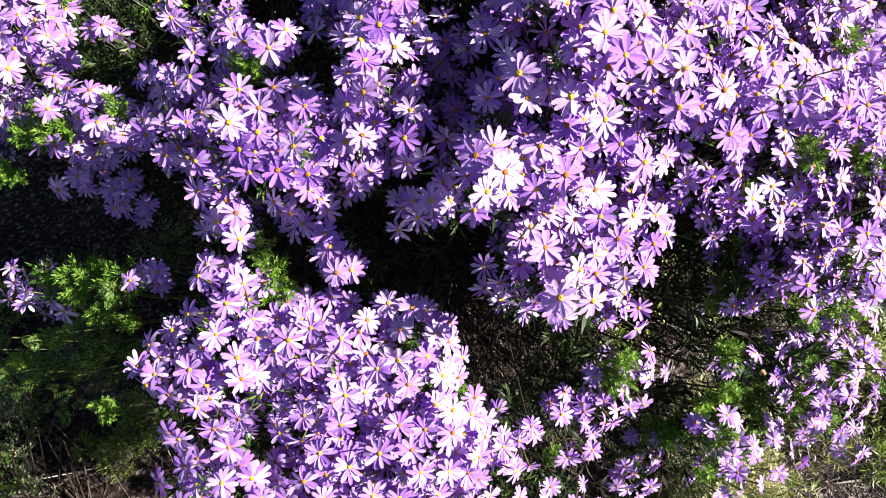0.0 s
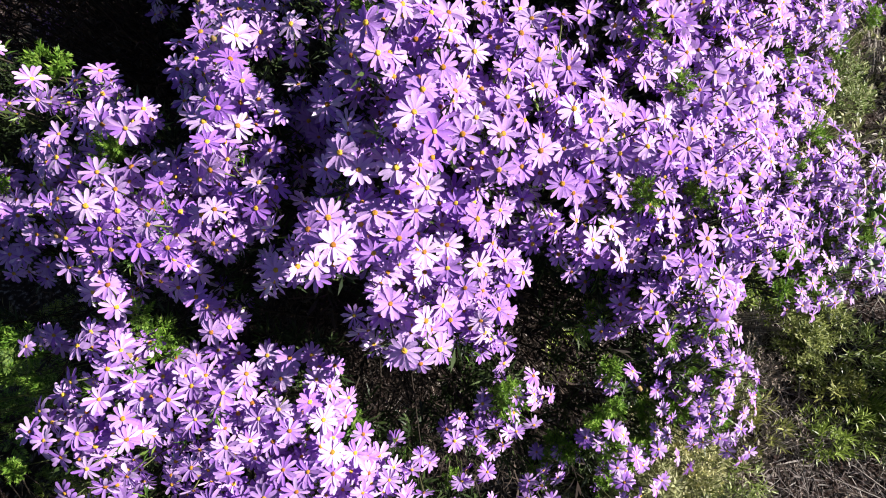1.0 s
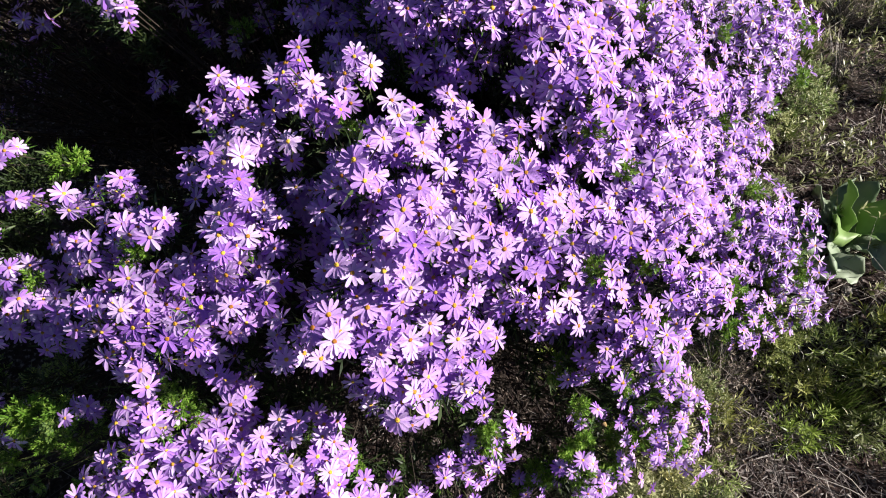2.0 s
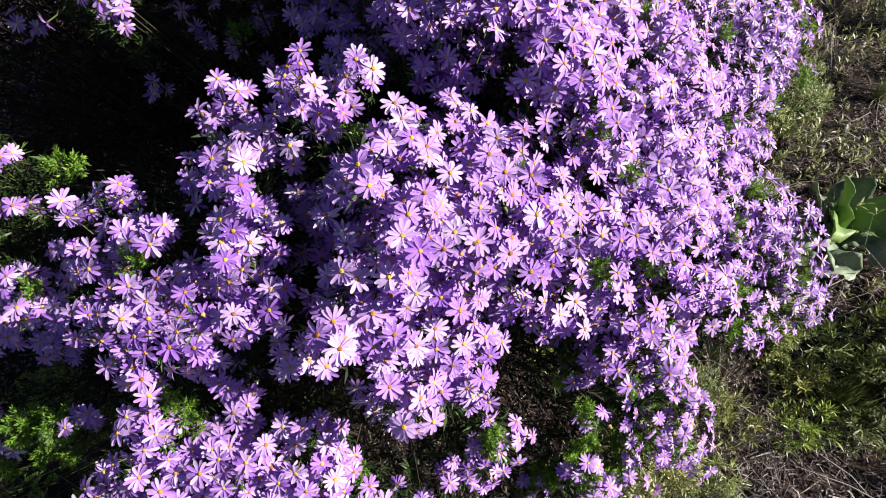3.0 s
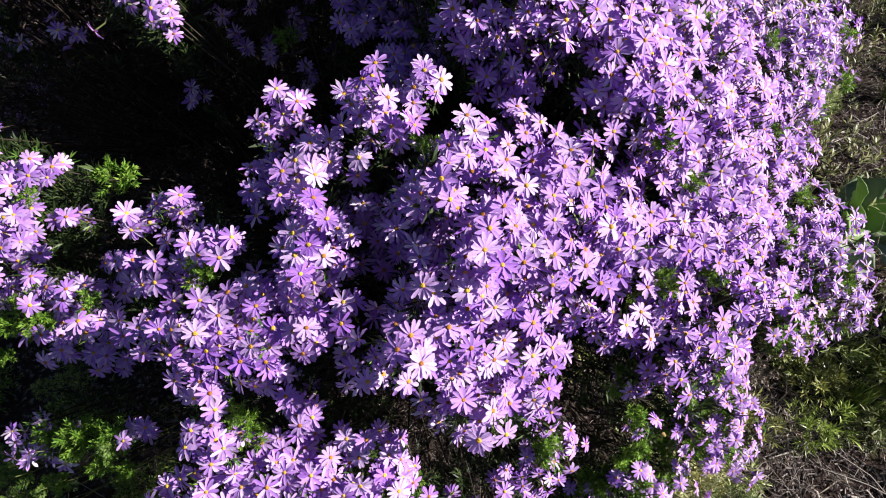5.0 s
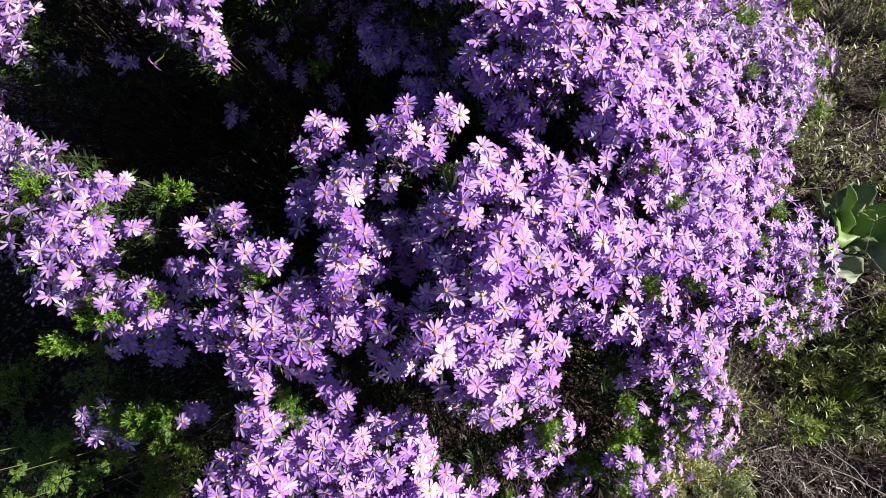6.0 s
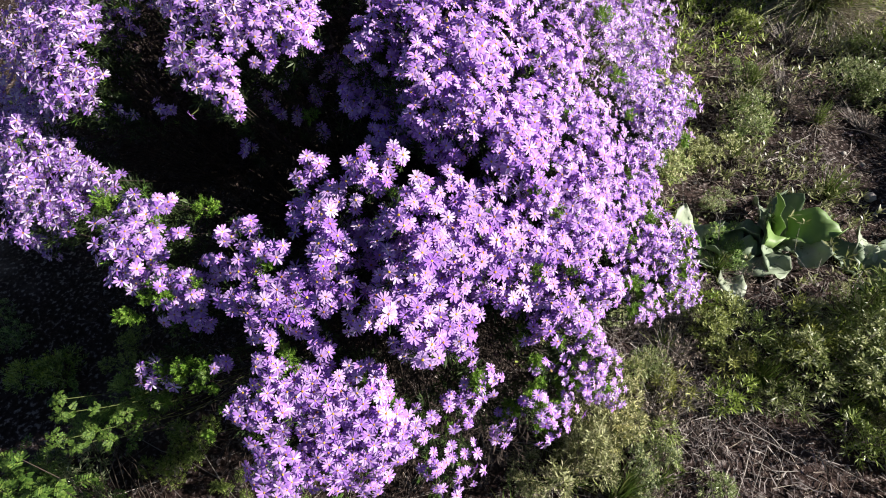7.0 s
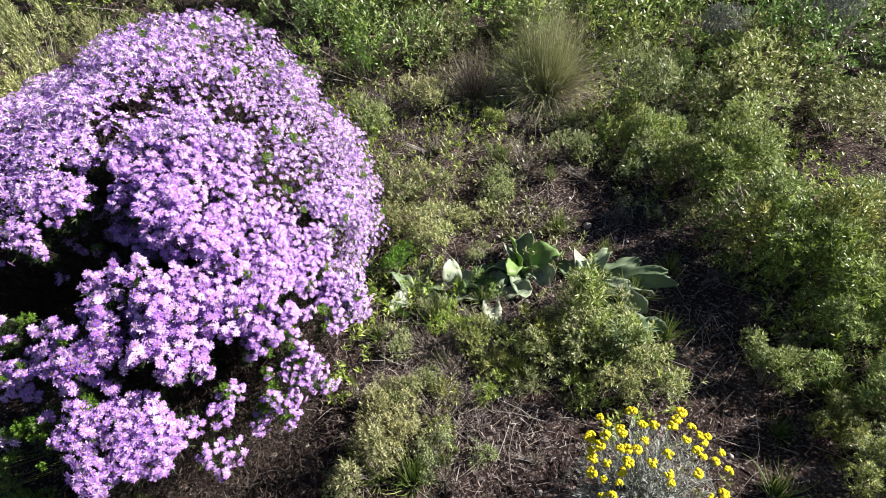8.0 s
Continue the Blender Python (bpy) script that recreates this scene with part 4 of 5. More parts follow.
KINDS = {
    "olive": [build_shrub("olive_shrub", "low olive-green shrub with pale cream leaf tips", "shrub", 200 + i, 0.27, 0.36, M_OLIVE, FINE, 0.048, 400, M_CREAM, M_GREY, 60) for i in range(3)],
    "green": [build_shrub("green_shrub", "fine-leaved mid-green heath shrub", "shrub", 210 + i, 0.30, 0.40, M_GREEN, FINE, 0.053, 430, M_YOUNG, M_GREY, 60) for i in range(3)],
    "bright": [build_shrub("bright_shrub", "dense fresh green leafy shrub", "shrub", 220, 0.30, 0.45, M_BRIGHT, FINE, 0.038, 620)],
    "dry": [build_shrub("dry_shrub", "dead grey-brown twiggy shrub", "shrub", 230 + i, 0.26, 0.24, M_DRY, FINE, 0.030, 150, None, M_GREY, 260) for i in range(2)],
    "silver": [build_shrub("silver_shrub", "pale silvery-grey leaved shrub", "shrub", 240, 0.26, 0.34, M_SILVER, FINE, 0.038, 480)],
}
KINDS["tall"] = [build_shrub("tall_shrub", "dense waist-high green shrub with young yellow-green tips", "shrub", 270 + i, 0.40, 0.72, M_GREEN if i else M_OLIVE, FINE, 0.058, 720, M_YOUNG, M_GREY, 70) for i in range(2)]
KINDS["far_olive"] = [build_shrub("heath_shrub", "olive heath shrub at a distance", "shrub", 250, 0.30, 0.36, M_OLIVE, FINE_FAR, 0.042, 380, None, M_GREY, 24)]
KINDS["far_green"] = [build_shrub("heath_shrub", "green heath shrub at a distance", "shrub", 260, 0.30, 0.40, M_GREEN, FINE_FAR, 0.042, 380, None, M_GREY, 24)]
KINDS["dense"] = [build_shrub("dense_shrub", "dense dark green heath shrub with olive tips", "shrub", 280 + i, 0.36, 0.58, M_DEEP, FINE, 0.056, 950, M_OLIVE, M_GREY, 90) for i in range(2)]
KINDS["pale"] = [build_shrub("pale_shrub", "low shrub with pale cream-green narrow leaves", "shrub", 290 + i, 0.20, 0.42, M_PALE, NEEDLES, 0.052, 360, M_CREAM, M_GREY, 70) for i in range(2)]
KINDS["linear"] = [build_shrub("narrow_leaved_shrub", "soft shrub with narrow yellow-green leaves over strap leaves", "shrub", 300, 0.15, 0.36, M_OLIVE, NEEDLES, 0.080, 130, M_YOUNG, M_GREY, 30)]
KINDS["seedling"] = [build_shrub("shrub_seedling", "small bushy seedling with soft narrow green leaves", "shrub", 310 + i, 0.12, 0.20, (M_DEEP, M_OLIVE)[i], NEEDLES, 0.062, 70, None, M_GREY, 16) for i in range(2)]
used = {k: 0 for k in KINDS}


def plant(kind, x, y, scale=1.0, tall=1.0):
    """Sets one shrub of a kind at a place on the ground."""
    pool = KINDS[kind]
    i = used[kind]
    used[kind] += 1
    src = pool[i % len(pool)]
    m = pose(x, y, float(ground_height(x, y)), 0, 0, (i * 137.5) % 360) @ Matrix.Diagonal((scale, scale, scale * tall, 1))
    if i < len(pool):
        src.matrix_basis = m
        return src
    return copy_thing(src, m)


# close to the bush and round the bare patch
for row in [('olive', 0.98, 1.62, 0.75, 1.0), ('olive', 1.22, 1.85, 0.8, 1.0), ('olive', 1.2, 1.42, 0.65, 1.0), ('olive', 1.42, 1.52, 0.6, 0.9), ('olive', 1.5, 0.46, 0.85, 1.0), ('olive', 1.68, 0.32, 0.8, 1.05),
            ('olive', 1.8, 0.5, 0.6, 0.7), ('olive', 0.6, 0.32, 0.48, 2.1), ('olive', 0.7, 0.5, 0.46, 1.5), ('olive', 0.78, 0.74, 0.45, 1.2), ('dry', 0.82, 0.36, 0.5, 1.0), ('dry', 0.95, 0.55, 0.55, 0.9),
            ('dry', 0.74, 0.12, 0.6, 1.2), ('dry', 1.12, 0.05, 0.45, 0.6), ('dry', 0.86, -0.05, 0.55, 0.8), ('olive', 1.74, 0.19, 0.7, 1.05), ('olive', 1.56, 0.28, 0.5, 1.0)]:
    plant(*row)
for row in [('olive', 1.63, 0.11, 0.56, 1.35), ('dry', 0.72, 0.3, 0.42, 1.0), ('green', 1.16, 0.6, 0.42, 1.0), ('green', 1.05, 0.8, 0.36, 1.0), ('dry', 1.2, 0.8, 0.7, 0.8), ('olive', 0.2, 0.12, 0.3, 1.0),
            ('olive', -0.05, 0.02, 0.32, 1.0), ('bright', 0.92, 1.28, 0.42, 1.1), ('bright', 0.02, 0.14, 0.36, 0.9), ('bright', 0.86, 0.98, 0.32, 0.9), ('olive', 0.86, 0.52, 0.42, 1.5), ('olive', 0.72, 0.2, 0.4, 1.3),
            ('dry', 0.9, 0.75, 0.8, 1.4), ('olive', 1.02, 0.92, 0.45, 1.2), ('olive', 0.52, 0.3, 0.4, 1.1), ('olive', 0.36, 0.22, 0.36, 1.0)]:
    plant(*row)
# pale shrubs at the foot of the sunny flank
for row in [("pale", 0.50, 0.24, 0.62, 1.30), ("pale", 0.62, 0.36, 0.60, 1.15), ("pale", 0.68, 0.52, 0.5, 1.1), ("bright", -0.22, 0.20, 0.42, 1.5), ("bright", -0.08, 0.14, 0.40, 1.3), ("bright", 0.12, 0.18, 0.36, 1.2), ("bright", 0.24, 0.10, 0.30, 1.2)]:
    plant(*row)
# among the strap leaves and on the bare patch
for row in [("seedling", 1.38, 0.56, 1.0, 1.0), ("seedling", 1.28, 0.62, 0.8, 0.9), ("seedling", 1.07, 0.40, 0.7, 0.9), ("seedling", 1.25, 0.34, 0.9, 1.0), ("seedling", 0.90, 0.44, 0.7, 1.0), ("seedling", 0.80, 0.28, 0.8, 0.9),
            ("seedling", 1.16, 0.50, 0.7, 0.8), ("seedling", 0.92, 0.14, 0.6, 0.8), ("seedling", 1.40, 0.20, 0.7, 0.9), ("pale", 0.72, 0.34, 0.36, 1.0), ("linear", 1.69, 0.62, 0.95, 1.0), ("linear", 1.60, 0.40, 0.8, 0.8), ("linear", 1.76, 0.30, 0.8, 1.0), ("olive", 1.40, 1.22, 0.42, 1.0), ("olive", 1.06, 1.22, 0.40, 0.9), ("dry", 1.38, 0.86, 0.55, 0.8), ("dry", 1.72, 1.12, 0.5, 0.9), ("olive", 1.70, 0.66, 0.40, 0.9), ("green", 1.36, 1.02, 0.28, 0.9),
            ("dry", 1.02, 0.92, 0.6, 0.8), ("olive", 1.52, 0.62, 0.45, 0.9), ("green", 0.80, 1.18, 0.40, 1.0)]:
    plant(*row)
# behind the bush
for row in [("pale", -1.05, 4.6, 1.9, 1.2), ("pale", -0.72, 4.9, 1.8, 1.1), ("pale", -1.35, 5.0, 1.9, 1.2), ("olive", -0.40, 5.2, 1.5, 1.0), ("olive", -1.2, 4.3, 1.3, 1.3), ("olive", -0.5, 4.4, 1.3, 1.2), ("olive", -1.7, 5.2, 1.5, 1.2), ("olive", 0.2, 4.2, 1.2, 1.1), ("bright", 1.40, 3.62, 1.25, 1.5), ("bright", 1.65, 4.4, 1.2, 1.2),
            ("green", 0.7, 4.9, 1.4, 1.2), ("olive", 0.85, 3.4, 1.0, 1.0), ("olive", 1.25, 2.65, 0.9, 1.0), ("dry", 1.55, 2.25, 1.0, 1.2), ("olive", 1.65, 2.85, 0.9, 1.0), ("dry", 1.75, 3.1, 1.1, 1.2)]:
    plant(*row)
# slope of heath beyond the strap leaves
for row in [('olive', 1.72, 1.62, 0.75, 1.0), ('green', 1.9, 2.05, 0.8, 1.0), ('dry', 2.0, 1.78, 1.0, 1.1), ('dry', 2.25, 2.2, 1.0, 1.1), ('green', 2.1, 2.42, 0.8, 0.9), ('olive', 2.4, 1.72, 0.8, 1.0),
            ('olive', 2.7, 1.45, 0.95, 1.0), ('green', 2.75, 1.85, 1.0, 1.0), ('green', 2.55, 2.15, 0.9, 0.9), ('green', 3.05, 2.2, 1.1, 1.0), ('olive', 3.1, 1.65, 1.0, 1.0), ('olive', 2.7, 0.98, 0.65, 0.9),
            ('green', 2.95, 0.68, 0.7, 0.9), ('dry', 2.5, 0.55, 0.7, 0.7), ('dry', 2.3, 1.15, 0.9, 0.7), ('dry', 2.28, 1.55, 0.8, 0.8), ('olive', 2.42, -0.02, 0.5, 0.8), ('green', 2.62, -0.25, 0.75, 1.0),
            ('olive', 2.35, -0.45, 0.6, 0.9), ('olive', 3.75, 1.85, 1.2, 1.1), ('green', 3.6, 2.4, 1.2, 1.1), ('olive', 4.3, 2.1, 1.3, 1.1)]:
    plant(*row)
for row in [('green', 3.2, 2.8, 1.2, 1.1), ('olive', 2.75, 2.95, 1.0, 1.0), ('green', 4.2, 2.75, 1.3, 1.1), ('silver', 4.15, 2.68, 0.9, 1.3), ('silver', 4.8, 1.98, 1.2, 1.3), ('green', 4.8, 2.5, 1.3, 1.1),
            ('olive', 4.9, 1.7, 1.3, 1.1), ('green', 4.4, 1.5, 1.2, 1.0), ('green', 4.4, 0.8, 1.2, 1.1), ('olive', 4.0, 0.2, 1.2, 1.1), ('green', 5.5, 1.9, 1.4, 1.1), ('green', 5.8, 3.0, 1.5, 1.1),
            ('olive', 5.1, 3.4, 1.4, 1.1), ('green', 4.6, 4.0, 1.5, 1.2), ('olive', 3.7, 3.9, 1.4, 1.1), ('green', 3.0, 3.7, 1.3, 1.1), ('olive', 2.3, 3.75, 1.2, 1.1), ('green', 2.2, 4.5, 1.4, 1.2),
            ('olive', 3.1, 4.7, 1.5, 1.1), ('green', 6.4, 2.4, 1.5, 1.1), ('olive', 3.6, -0.6, 1.2, 1.0), ('green', 4.6, -0.2, 1.4, 1.1)]:
    plant(*row)
for row in [("dense", 2.88, 0.72, 0.80, 0.98), ("dense", 2.80, 0.34, 0.76, 0.98), ("dense", 2.64, 0.00, 0.66, 0.95), ("dense", 2.58, -0.38, 0.62, 1.17), ("dense", 2.78, 1.62, 0.62, 1.23), ("dense", 2.22, -0.04, 0.50, 0.95), ("dense", 2.52, -0.62, 0.62, 1.23), ("dense", 2.28, -0.30, 0.48, 0.95), ("dense", 2.20, -0.64, 0.50, 1.17), ("green", 2.02, -0.62, 0.5, 0.9), ("green", 2.20, -0.44, 0.42, 0.8), ("dense", 2.86, 1.30, 0.74, 1.0), ("dense", 2.74, 1.66, 0.58, 1.2), ("tall", 3.06, 1.98, 0.8, 1.0), ("dense", 2.95, 1.00, 0.95, 1.23), ("dense", 2.97, 0.35, 0.95, 1.23), ("tall", 2.80, -0.15, 0.65, 0.75), ("tall", 3.35, 1.35, 0.9, 0.75), ("tall", 3.45, 0.65, 0.9, 0.75),
            ("tall", 3.30, 0.0, 0.85, 0.75), ("tall", 3.60, 1.95, 0.9, 0.7), ("tall", 4.05, 1.25, 1.0, 0.75), ("tall", 4.3, 2.3, 1.0, 0.7)]:
    plant(*row)
for i, (x, y) in enumerate([(-2.2, 6.0), (-1.4, 6.6), (-0.7, 5.8), (0.1, 6.0), (0.9, 5.7), (1.7, 5.3), (2.5, 5.3), (3.4, 5.2), (4.2, 4.8), (5.0, 4.3), (5.8, 3.8), (6.5, 3.2), (7.2, 2.8),
                            (-3.0, 7.0), (-2.0, 7.6), (-0.9, 7.2), (0.4, 7.0), (1.4, 6.6), (2.6, 6.4), (3.8, 6.0), (5.0, 5.3), (6.0, 4.7), (7.0, 3.9), (2.0, 4.9), (5.6, 3.2), (6.6, 2.4), (-2.6, 5.0), (-1.9, 4.4)]):
    plant(("far_olive", "far_green")[i % 2], x, y, 1.35 + 0.25 * ((i * 7) % 4) / 3, 1.0)
r_fill = np.random.default_rng(91)
n_fill = 0
for gx in np.arange(1.3, 7.4, 0.74):
    for gy in np.arange(1.9, 8.0, 0.74):
        x, y = gx + r_fill.uniform(-0.22, 0.22), gy + r_fill.uniform(-0.22, 0.22)
        reach = math.hypot(x - 0.5, y + 0.85)
        if not (3.7 < reach < 8.6) or (x - 2.45) ** 2 + (y - 2.55) ** 2 < 0.45 or x < 0.06 * y + 0.9:
            continue
        n_fill += 1
        plant(("far_olive", "far_green", "far_green")[n_fill % 3], x, y, r_fill.uniform(0.8, 1.25), r_fill.uniform(0.75, 1.1))
# in the shade of the bush
for row in [("green", -0.80, 0.70, 0.9, 1.2), ("green", -0.72, 0.42, 0.7, 1.2), ("green", -1.02, 0.62, 0.9, 1.1), ("olive", -0.95, 0.30, 0.8, 1.0), ("green", -1.2, 0.85, 0.9, 1.2), ("green", -0.62, 0.12, 0.6, 0.9), ("green", -0.95, 0.85, 0.9, 1.2), ("green", -1.15, 0.45, 0.9, 1.0), ("olive", -0.60, -0.05, 0.5, 0.9), ("green", -0.44, 0.16, 0.6, 1.3), ("green", -0.28, 0.0, 0.5, 1.0), ("green", -0.5, -0.02, 0.5, 1.0), ("olive", -0.95, 0.1, 0.7, 0.9), ("green", -1.4, 1.0, 1.0, 1.1), ("green", -0.52, 0.34, 0.6, 1.4), ("green", -0.34, 0.22, 0.5, 1.3), ("green", -0.66, 0.50, 0.7, 1.3), ("green", -0.20, 0.16, 0.4, 1.2), ("green", -0.72, 0.95, 0.8, 1.1), ("green", -0.42, 0.48, 0.7, 1.2), ("green", -1.1, 0.15, 0.9, 1.0), ("green", -0.78, -0.05, 0.6, 1.0)]:
    plant(*row)
r_far = np.random.default_rng(77)
for i in range(26):
    ang, dist = r_far.uniform(0, 2 * np.pi), r_far.uniform(3.0, 13.0)
    x, y = 1.2 + dist * np.cos(ang), 1.0 + dist * np.sin(ang)
    if (x - 0) ** 2 + (y - 1.3) ** 2 < 3.0 or (0.5 < x < 7.4 and -0.8 < y < 8.0):
        continue
    plant(("far_olive", "far_green")[int(r_far.integers(0, 2))], x, y, r_far.uniform(1.1, 1.8), r_far.uniform(0.8, 1.2))


# ---- broad-leaved bulb plant
def broad_leaf(parent, root, azimuth, rise, long, wide, curl, twist, material):
    """One thick strap leaf: folded along the midrib, bending outwards, with a wavy edge."""
    steps, across = 12, 6
    bm = bmesh.new()
    rows_ = []
    p = Vector((0, 0, 0))
    ang = radians(rise)
    for i in range(steps + 1):
        u = i / steps
        w = wide * 0.5 * (0.42 + 0.58 * math.sin(min(1.0, u * 1.7) * math.pi / 2)) * math.sqrt(max(0.0, 1 - max(0.0, (u - 0.45) / 0.55) ** 2.2)) + 0.001
        tw = radians(twist) * u
        nz = Vector((-math.sin(ang), 0, math.cos(ang)))
        row = []
        for j in range(across + 1):
            s = j / across * 2 - 1
            side = Vector((0, math.cos(tw), 0)) + nz * math.sin(tw)
            fold = nz * (abs(s) ** 1.6) * w * 0.42
            wave = nz * wide * abs(s) * (0.20 * math.sin(8 * u + 2 * s + azimuth) + 0.09 * math.sin(21 * u - 3 * s + 2 * azimuth))
            row.append(bm.verts.new(p + side * (s * w) + fold + wave))
        rows_.append(row)
        p = p + Vector((math.cos(ang), 0, math.sin(ang))) * (long / steps)
        ang -= radians(curl) / steps
    for i in range(steps):
        for j in range(across):
            f = bm.faces.new((rows_[i][j], rows_[i + 1][j], rows_[i + 1][j + 1], rows_[i][j + 1]))
            f.smooth = True
    me = bpy.data.meshes.new("leaf")
    bm.to_mesh(me)
    bm.free()
    me.materials.append(material)
    ob = part("leaf", me, parent)
    ob.matrix_basis = pose(*root, 0, 0, azimuth)
    solid = ob.modifiers.new("thickness", 'SOLIDIFY')
    solid.thickness = 0.0022
    return ob


def build_broad_plant(x, y, rows, label):
    z = float(ground_height(x, y))
    pl = thing("broad_leaved_plant", (x, y, z), label, "plant", "broad-leaved plants")
    for az, rise, long, wide, curl, twist, fresh in rows:
        broad_leaf(pl, (0.02 * math.cos(radians(az)), 0.02 * math.sin(radians(az)), -0.01), az, rise, long, wide, curl, twist, M_FRESH if fresh else M_GLAUCOUS)
    return pl


build_broad_plant(1.58, 1.03, [(135, 88, 0.26, 0.080, 25, 60, 1), (215, 86, 0.25, 0.110, 90, -50, 1), (-30, 80, 0.26, 0.120, 85, 35, 1), (60, 72, 0.21, 0.120, 70, -35, 0), (-70, 58, 0.21, 0.120, 80, 40, 0), (-125, 50, 0.21, 0.120, 75, -40, 0),
                               (170, 44, 0.23, 0.108, 60, 45, 0), (10, 40, 0.23, 0.108, 55, -55, 0), (-160, 32, 0.21, 0.096, 40, 30, 0), (100, 60, 0.18, 0.096, 70, 45, 0)],
                  "broad green strap leaves curling open from the soil")
build_broad_plant(1.84, 0.80, [(-28, 34, 0.40, 0.072, 35, 55, 0), (-48, 38, 0.34, 0.080, 60, -45, 0), (-8, 40, 0.30, 0.085, 60, 35, 0), (-70, 36, 0.36, 0.080, 50, 40, 0), (-95, 32, 0.38, 0.074, 45, -35, 0), (30, 50, 0.23, 0.108, 70, -40, 0),
                               (75, 54, 0.19, 0.096, 70, 40, 0), (-38, 22, 0.44, 0.066, 15, 70, 0), (120, 40, 0.19, 0.096, 60, -50, 0)],
                  "grey-green strap leaves trailing out over the ground")
build_broad_plant(1.80, 0.50, [(-40, 40, 0.23, 0.102, 60, 40, 0), (-100, 44, 0.19, 0.096, 70, -45, 0), (20, 34, 0.23, 0.096, 45, 50, 0), (150, 40, 0.16, 0.084, 60, 30, 0)],
                  "low grey-green strap leaves half under a shrub")
build_broad_plant(1.18, 1.06, [(70, 82, 0.18, 0.108, 55, 40, 0), (-40, 62, 0.18, 0.108, 80, -40, 0), (-120, 46, 0.19, 0.102, 60, 45, 0), (15, 40, 0.19, 0.102, 50, -40, 0), (160, 38, 0.21, 0.108, 50, 30, 0), (-80, 70, 0.15, 0.084, 50, 30, 1)],
                  "small grey-green broad-leaved plant among dry twigs")
build_broad_plant(1.33, 0.92, [(-20, 30, 0.21, 0.105, 35, 20, 0), (75, 36, 0.20, 0.100, 45, -25, 0), (-110, 26, 0.20, 0.100, 30, -20, 0), (165, 30, 0.19, 0.095, 40, 25, 0), (25, 58, 0.15, 0.080, 60, 30, 0)],
                  "flat grey-green broad leaves lying among dead twigs")
build_broad_plant(0.98, 1.10, [(40, 50, 0.19, 0.102, 60, -40, 0), (-70, 44, 0.18, 0.096, 55, 35, 0), (120, 56, 0.18, 0.096, 60, 40, 0), (-150, 34, 0.18, 0.096, 40, -30, 0)],
                  "shaded grey-green broad leaves beside the bush")


# ---- yellow button shrub
def build_yellow_shrub(x, y):
    r = np.random.default_rng(31)
    base = np.array([x, y, float(ground_height(x, y))])
    sh = thing("yellow_flowered_shrub", base, "silver-leaved shrub with domed yellow button flower heads", "shrub")
    n = 900
    d = unit(r.normal(0, 1, (n, 3)) + [0, 0, 0.5])
    d[:, 2] = np.abs(d[:, 2])
    p = d * np.array([0.27, 0.27, 0.42]) * r.uniform(0.45, 1.0, (n, 1))
    part("foliage", make_mesh("foliage", *stamp(NEEDLES, p, unit(d + [0, 0, 1.0]), r.uniform(0.026, 0.046, n), 3), [M_SILVER]), sh, "silvery grey needle foliage", "stuff")
    k = 120
    tip = p[r.integers(0, n, k)]
    foot = np.c_[r.normal(0, 0.03, (k, 2)), np.full(k, -0.03)]
    part("woody_growth", make_mesh("woody_growth", *tubes(np.stack([foot, (foot + tip) / 2 + r.normal(0, 0.015, (k, 3)), tip], 1), np.tile([[0.004, 0.003, 0.0012]], (k, 1)), 4), [M_SILVER]), sh, "thin grey stems", "stuff")
    heads = []
    for s in range(4):
        q = np.random.default_rng(300 + s)
        m = 22
        dd = unit(np.c_[q.normal(0, 0.8, (m, 2)), q.uniform(0.3, 1.1, m)])
        heads.append(make_mesh("flower_head", *stamp([BALL], dd * np.array([0.72, 0.72, 0.45]), dd, q.uniform(0.24, 0.36, m), s), [M_YELLOW], smooth=True))
    stalk = make_mesh("stalk", *tubes([[(0, 0, 0.1), (0.1, 0.1, -1.6), (0.0, 0.3, -3.4)]], [[0.09, 0.08, 0.08]], 5), [M_SILVER])
    got = []
    tries = 0
    while len(got) < 60 and tries < 5000:
        tries += 1
        rho, phi = math.sqrt(r.random()), r.uniform(0, 2 * np.pi)
        q = np.array([0.24 * rho * math.cos(phi), 0.24 * rho * math.sin(phi), 0.49 - 0.13 * rho ** 2 + r.normal(0, 0.02)])
        if got and r.random() < 0.45:
            near = got[int(r.integers(0, len(got)))]
            q = near + np.array([r.normal(0, 0.022), r.normal(0, 0.022), r.normal(0, 0.008)])
        e = unit(q - np.array([0, 0, 0.1]))
        if any(np.linalg.norm(q - g) < 0.027 for g in got):
            continue
        got.append(q)
        sc = r.uniform(0.014, 0.022)
        n_ = unit(e + [0, 0, 0.8])
        m = Matrix(frames_for(n_[None], np.array([r.uniform(0, 6)]))[0].tolist()).to_4x4()
        m.translation = q.tolist()
        ob = part("flower_head", heads[len(got) % 4], sh, "bright yellow domed button cluster")
        ob.matrix_basis = m @ Matrix.Diagonal((sc, sc, sc, 1))
        part("stalk", stalk, ob)
    return sh


build_yellow_shrub(1.37, -0.28)


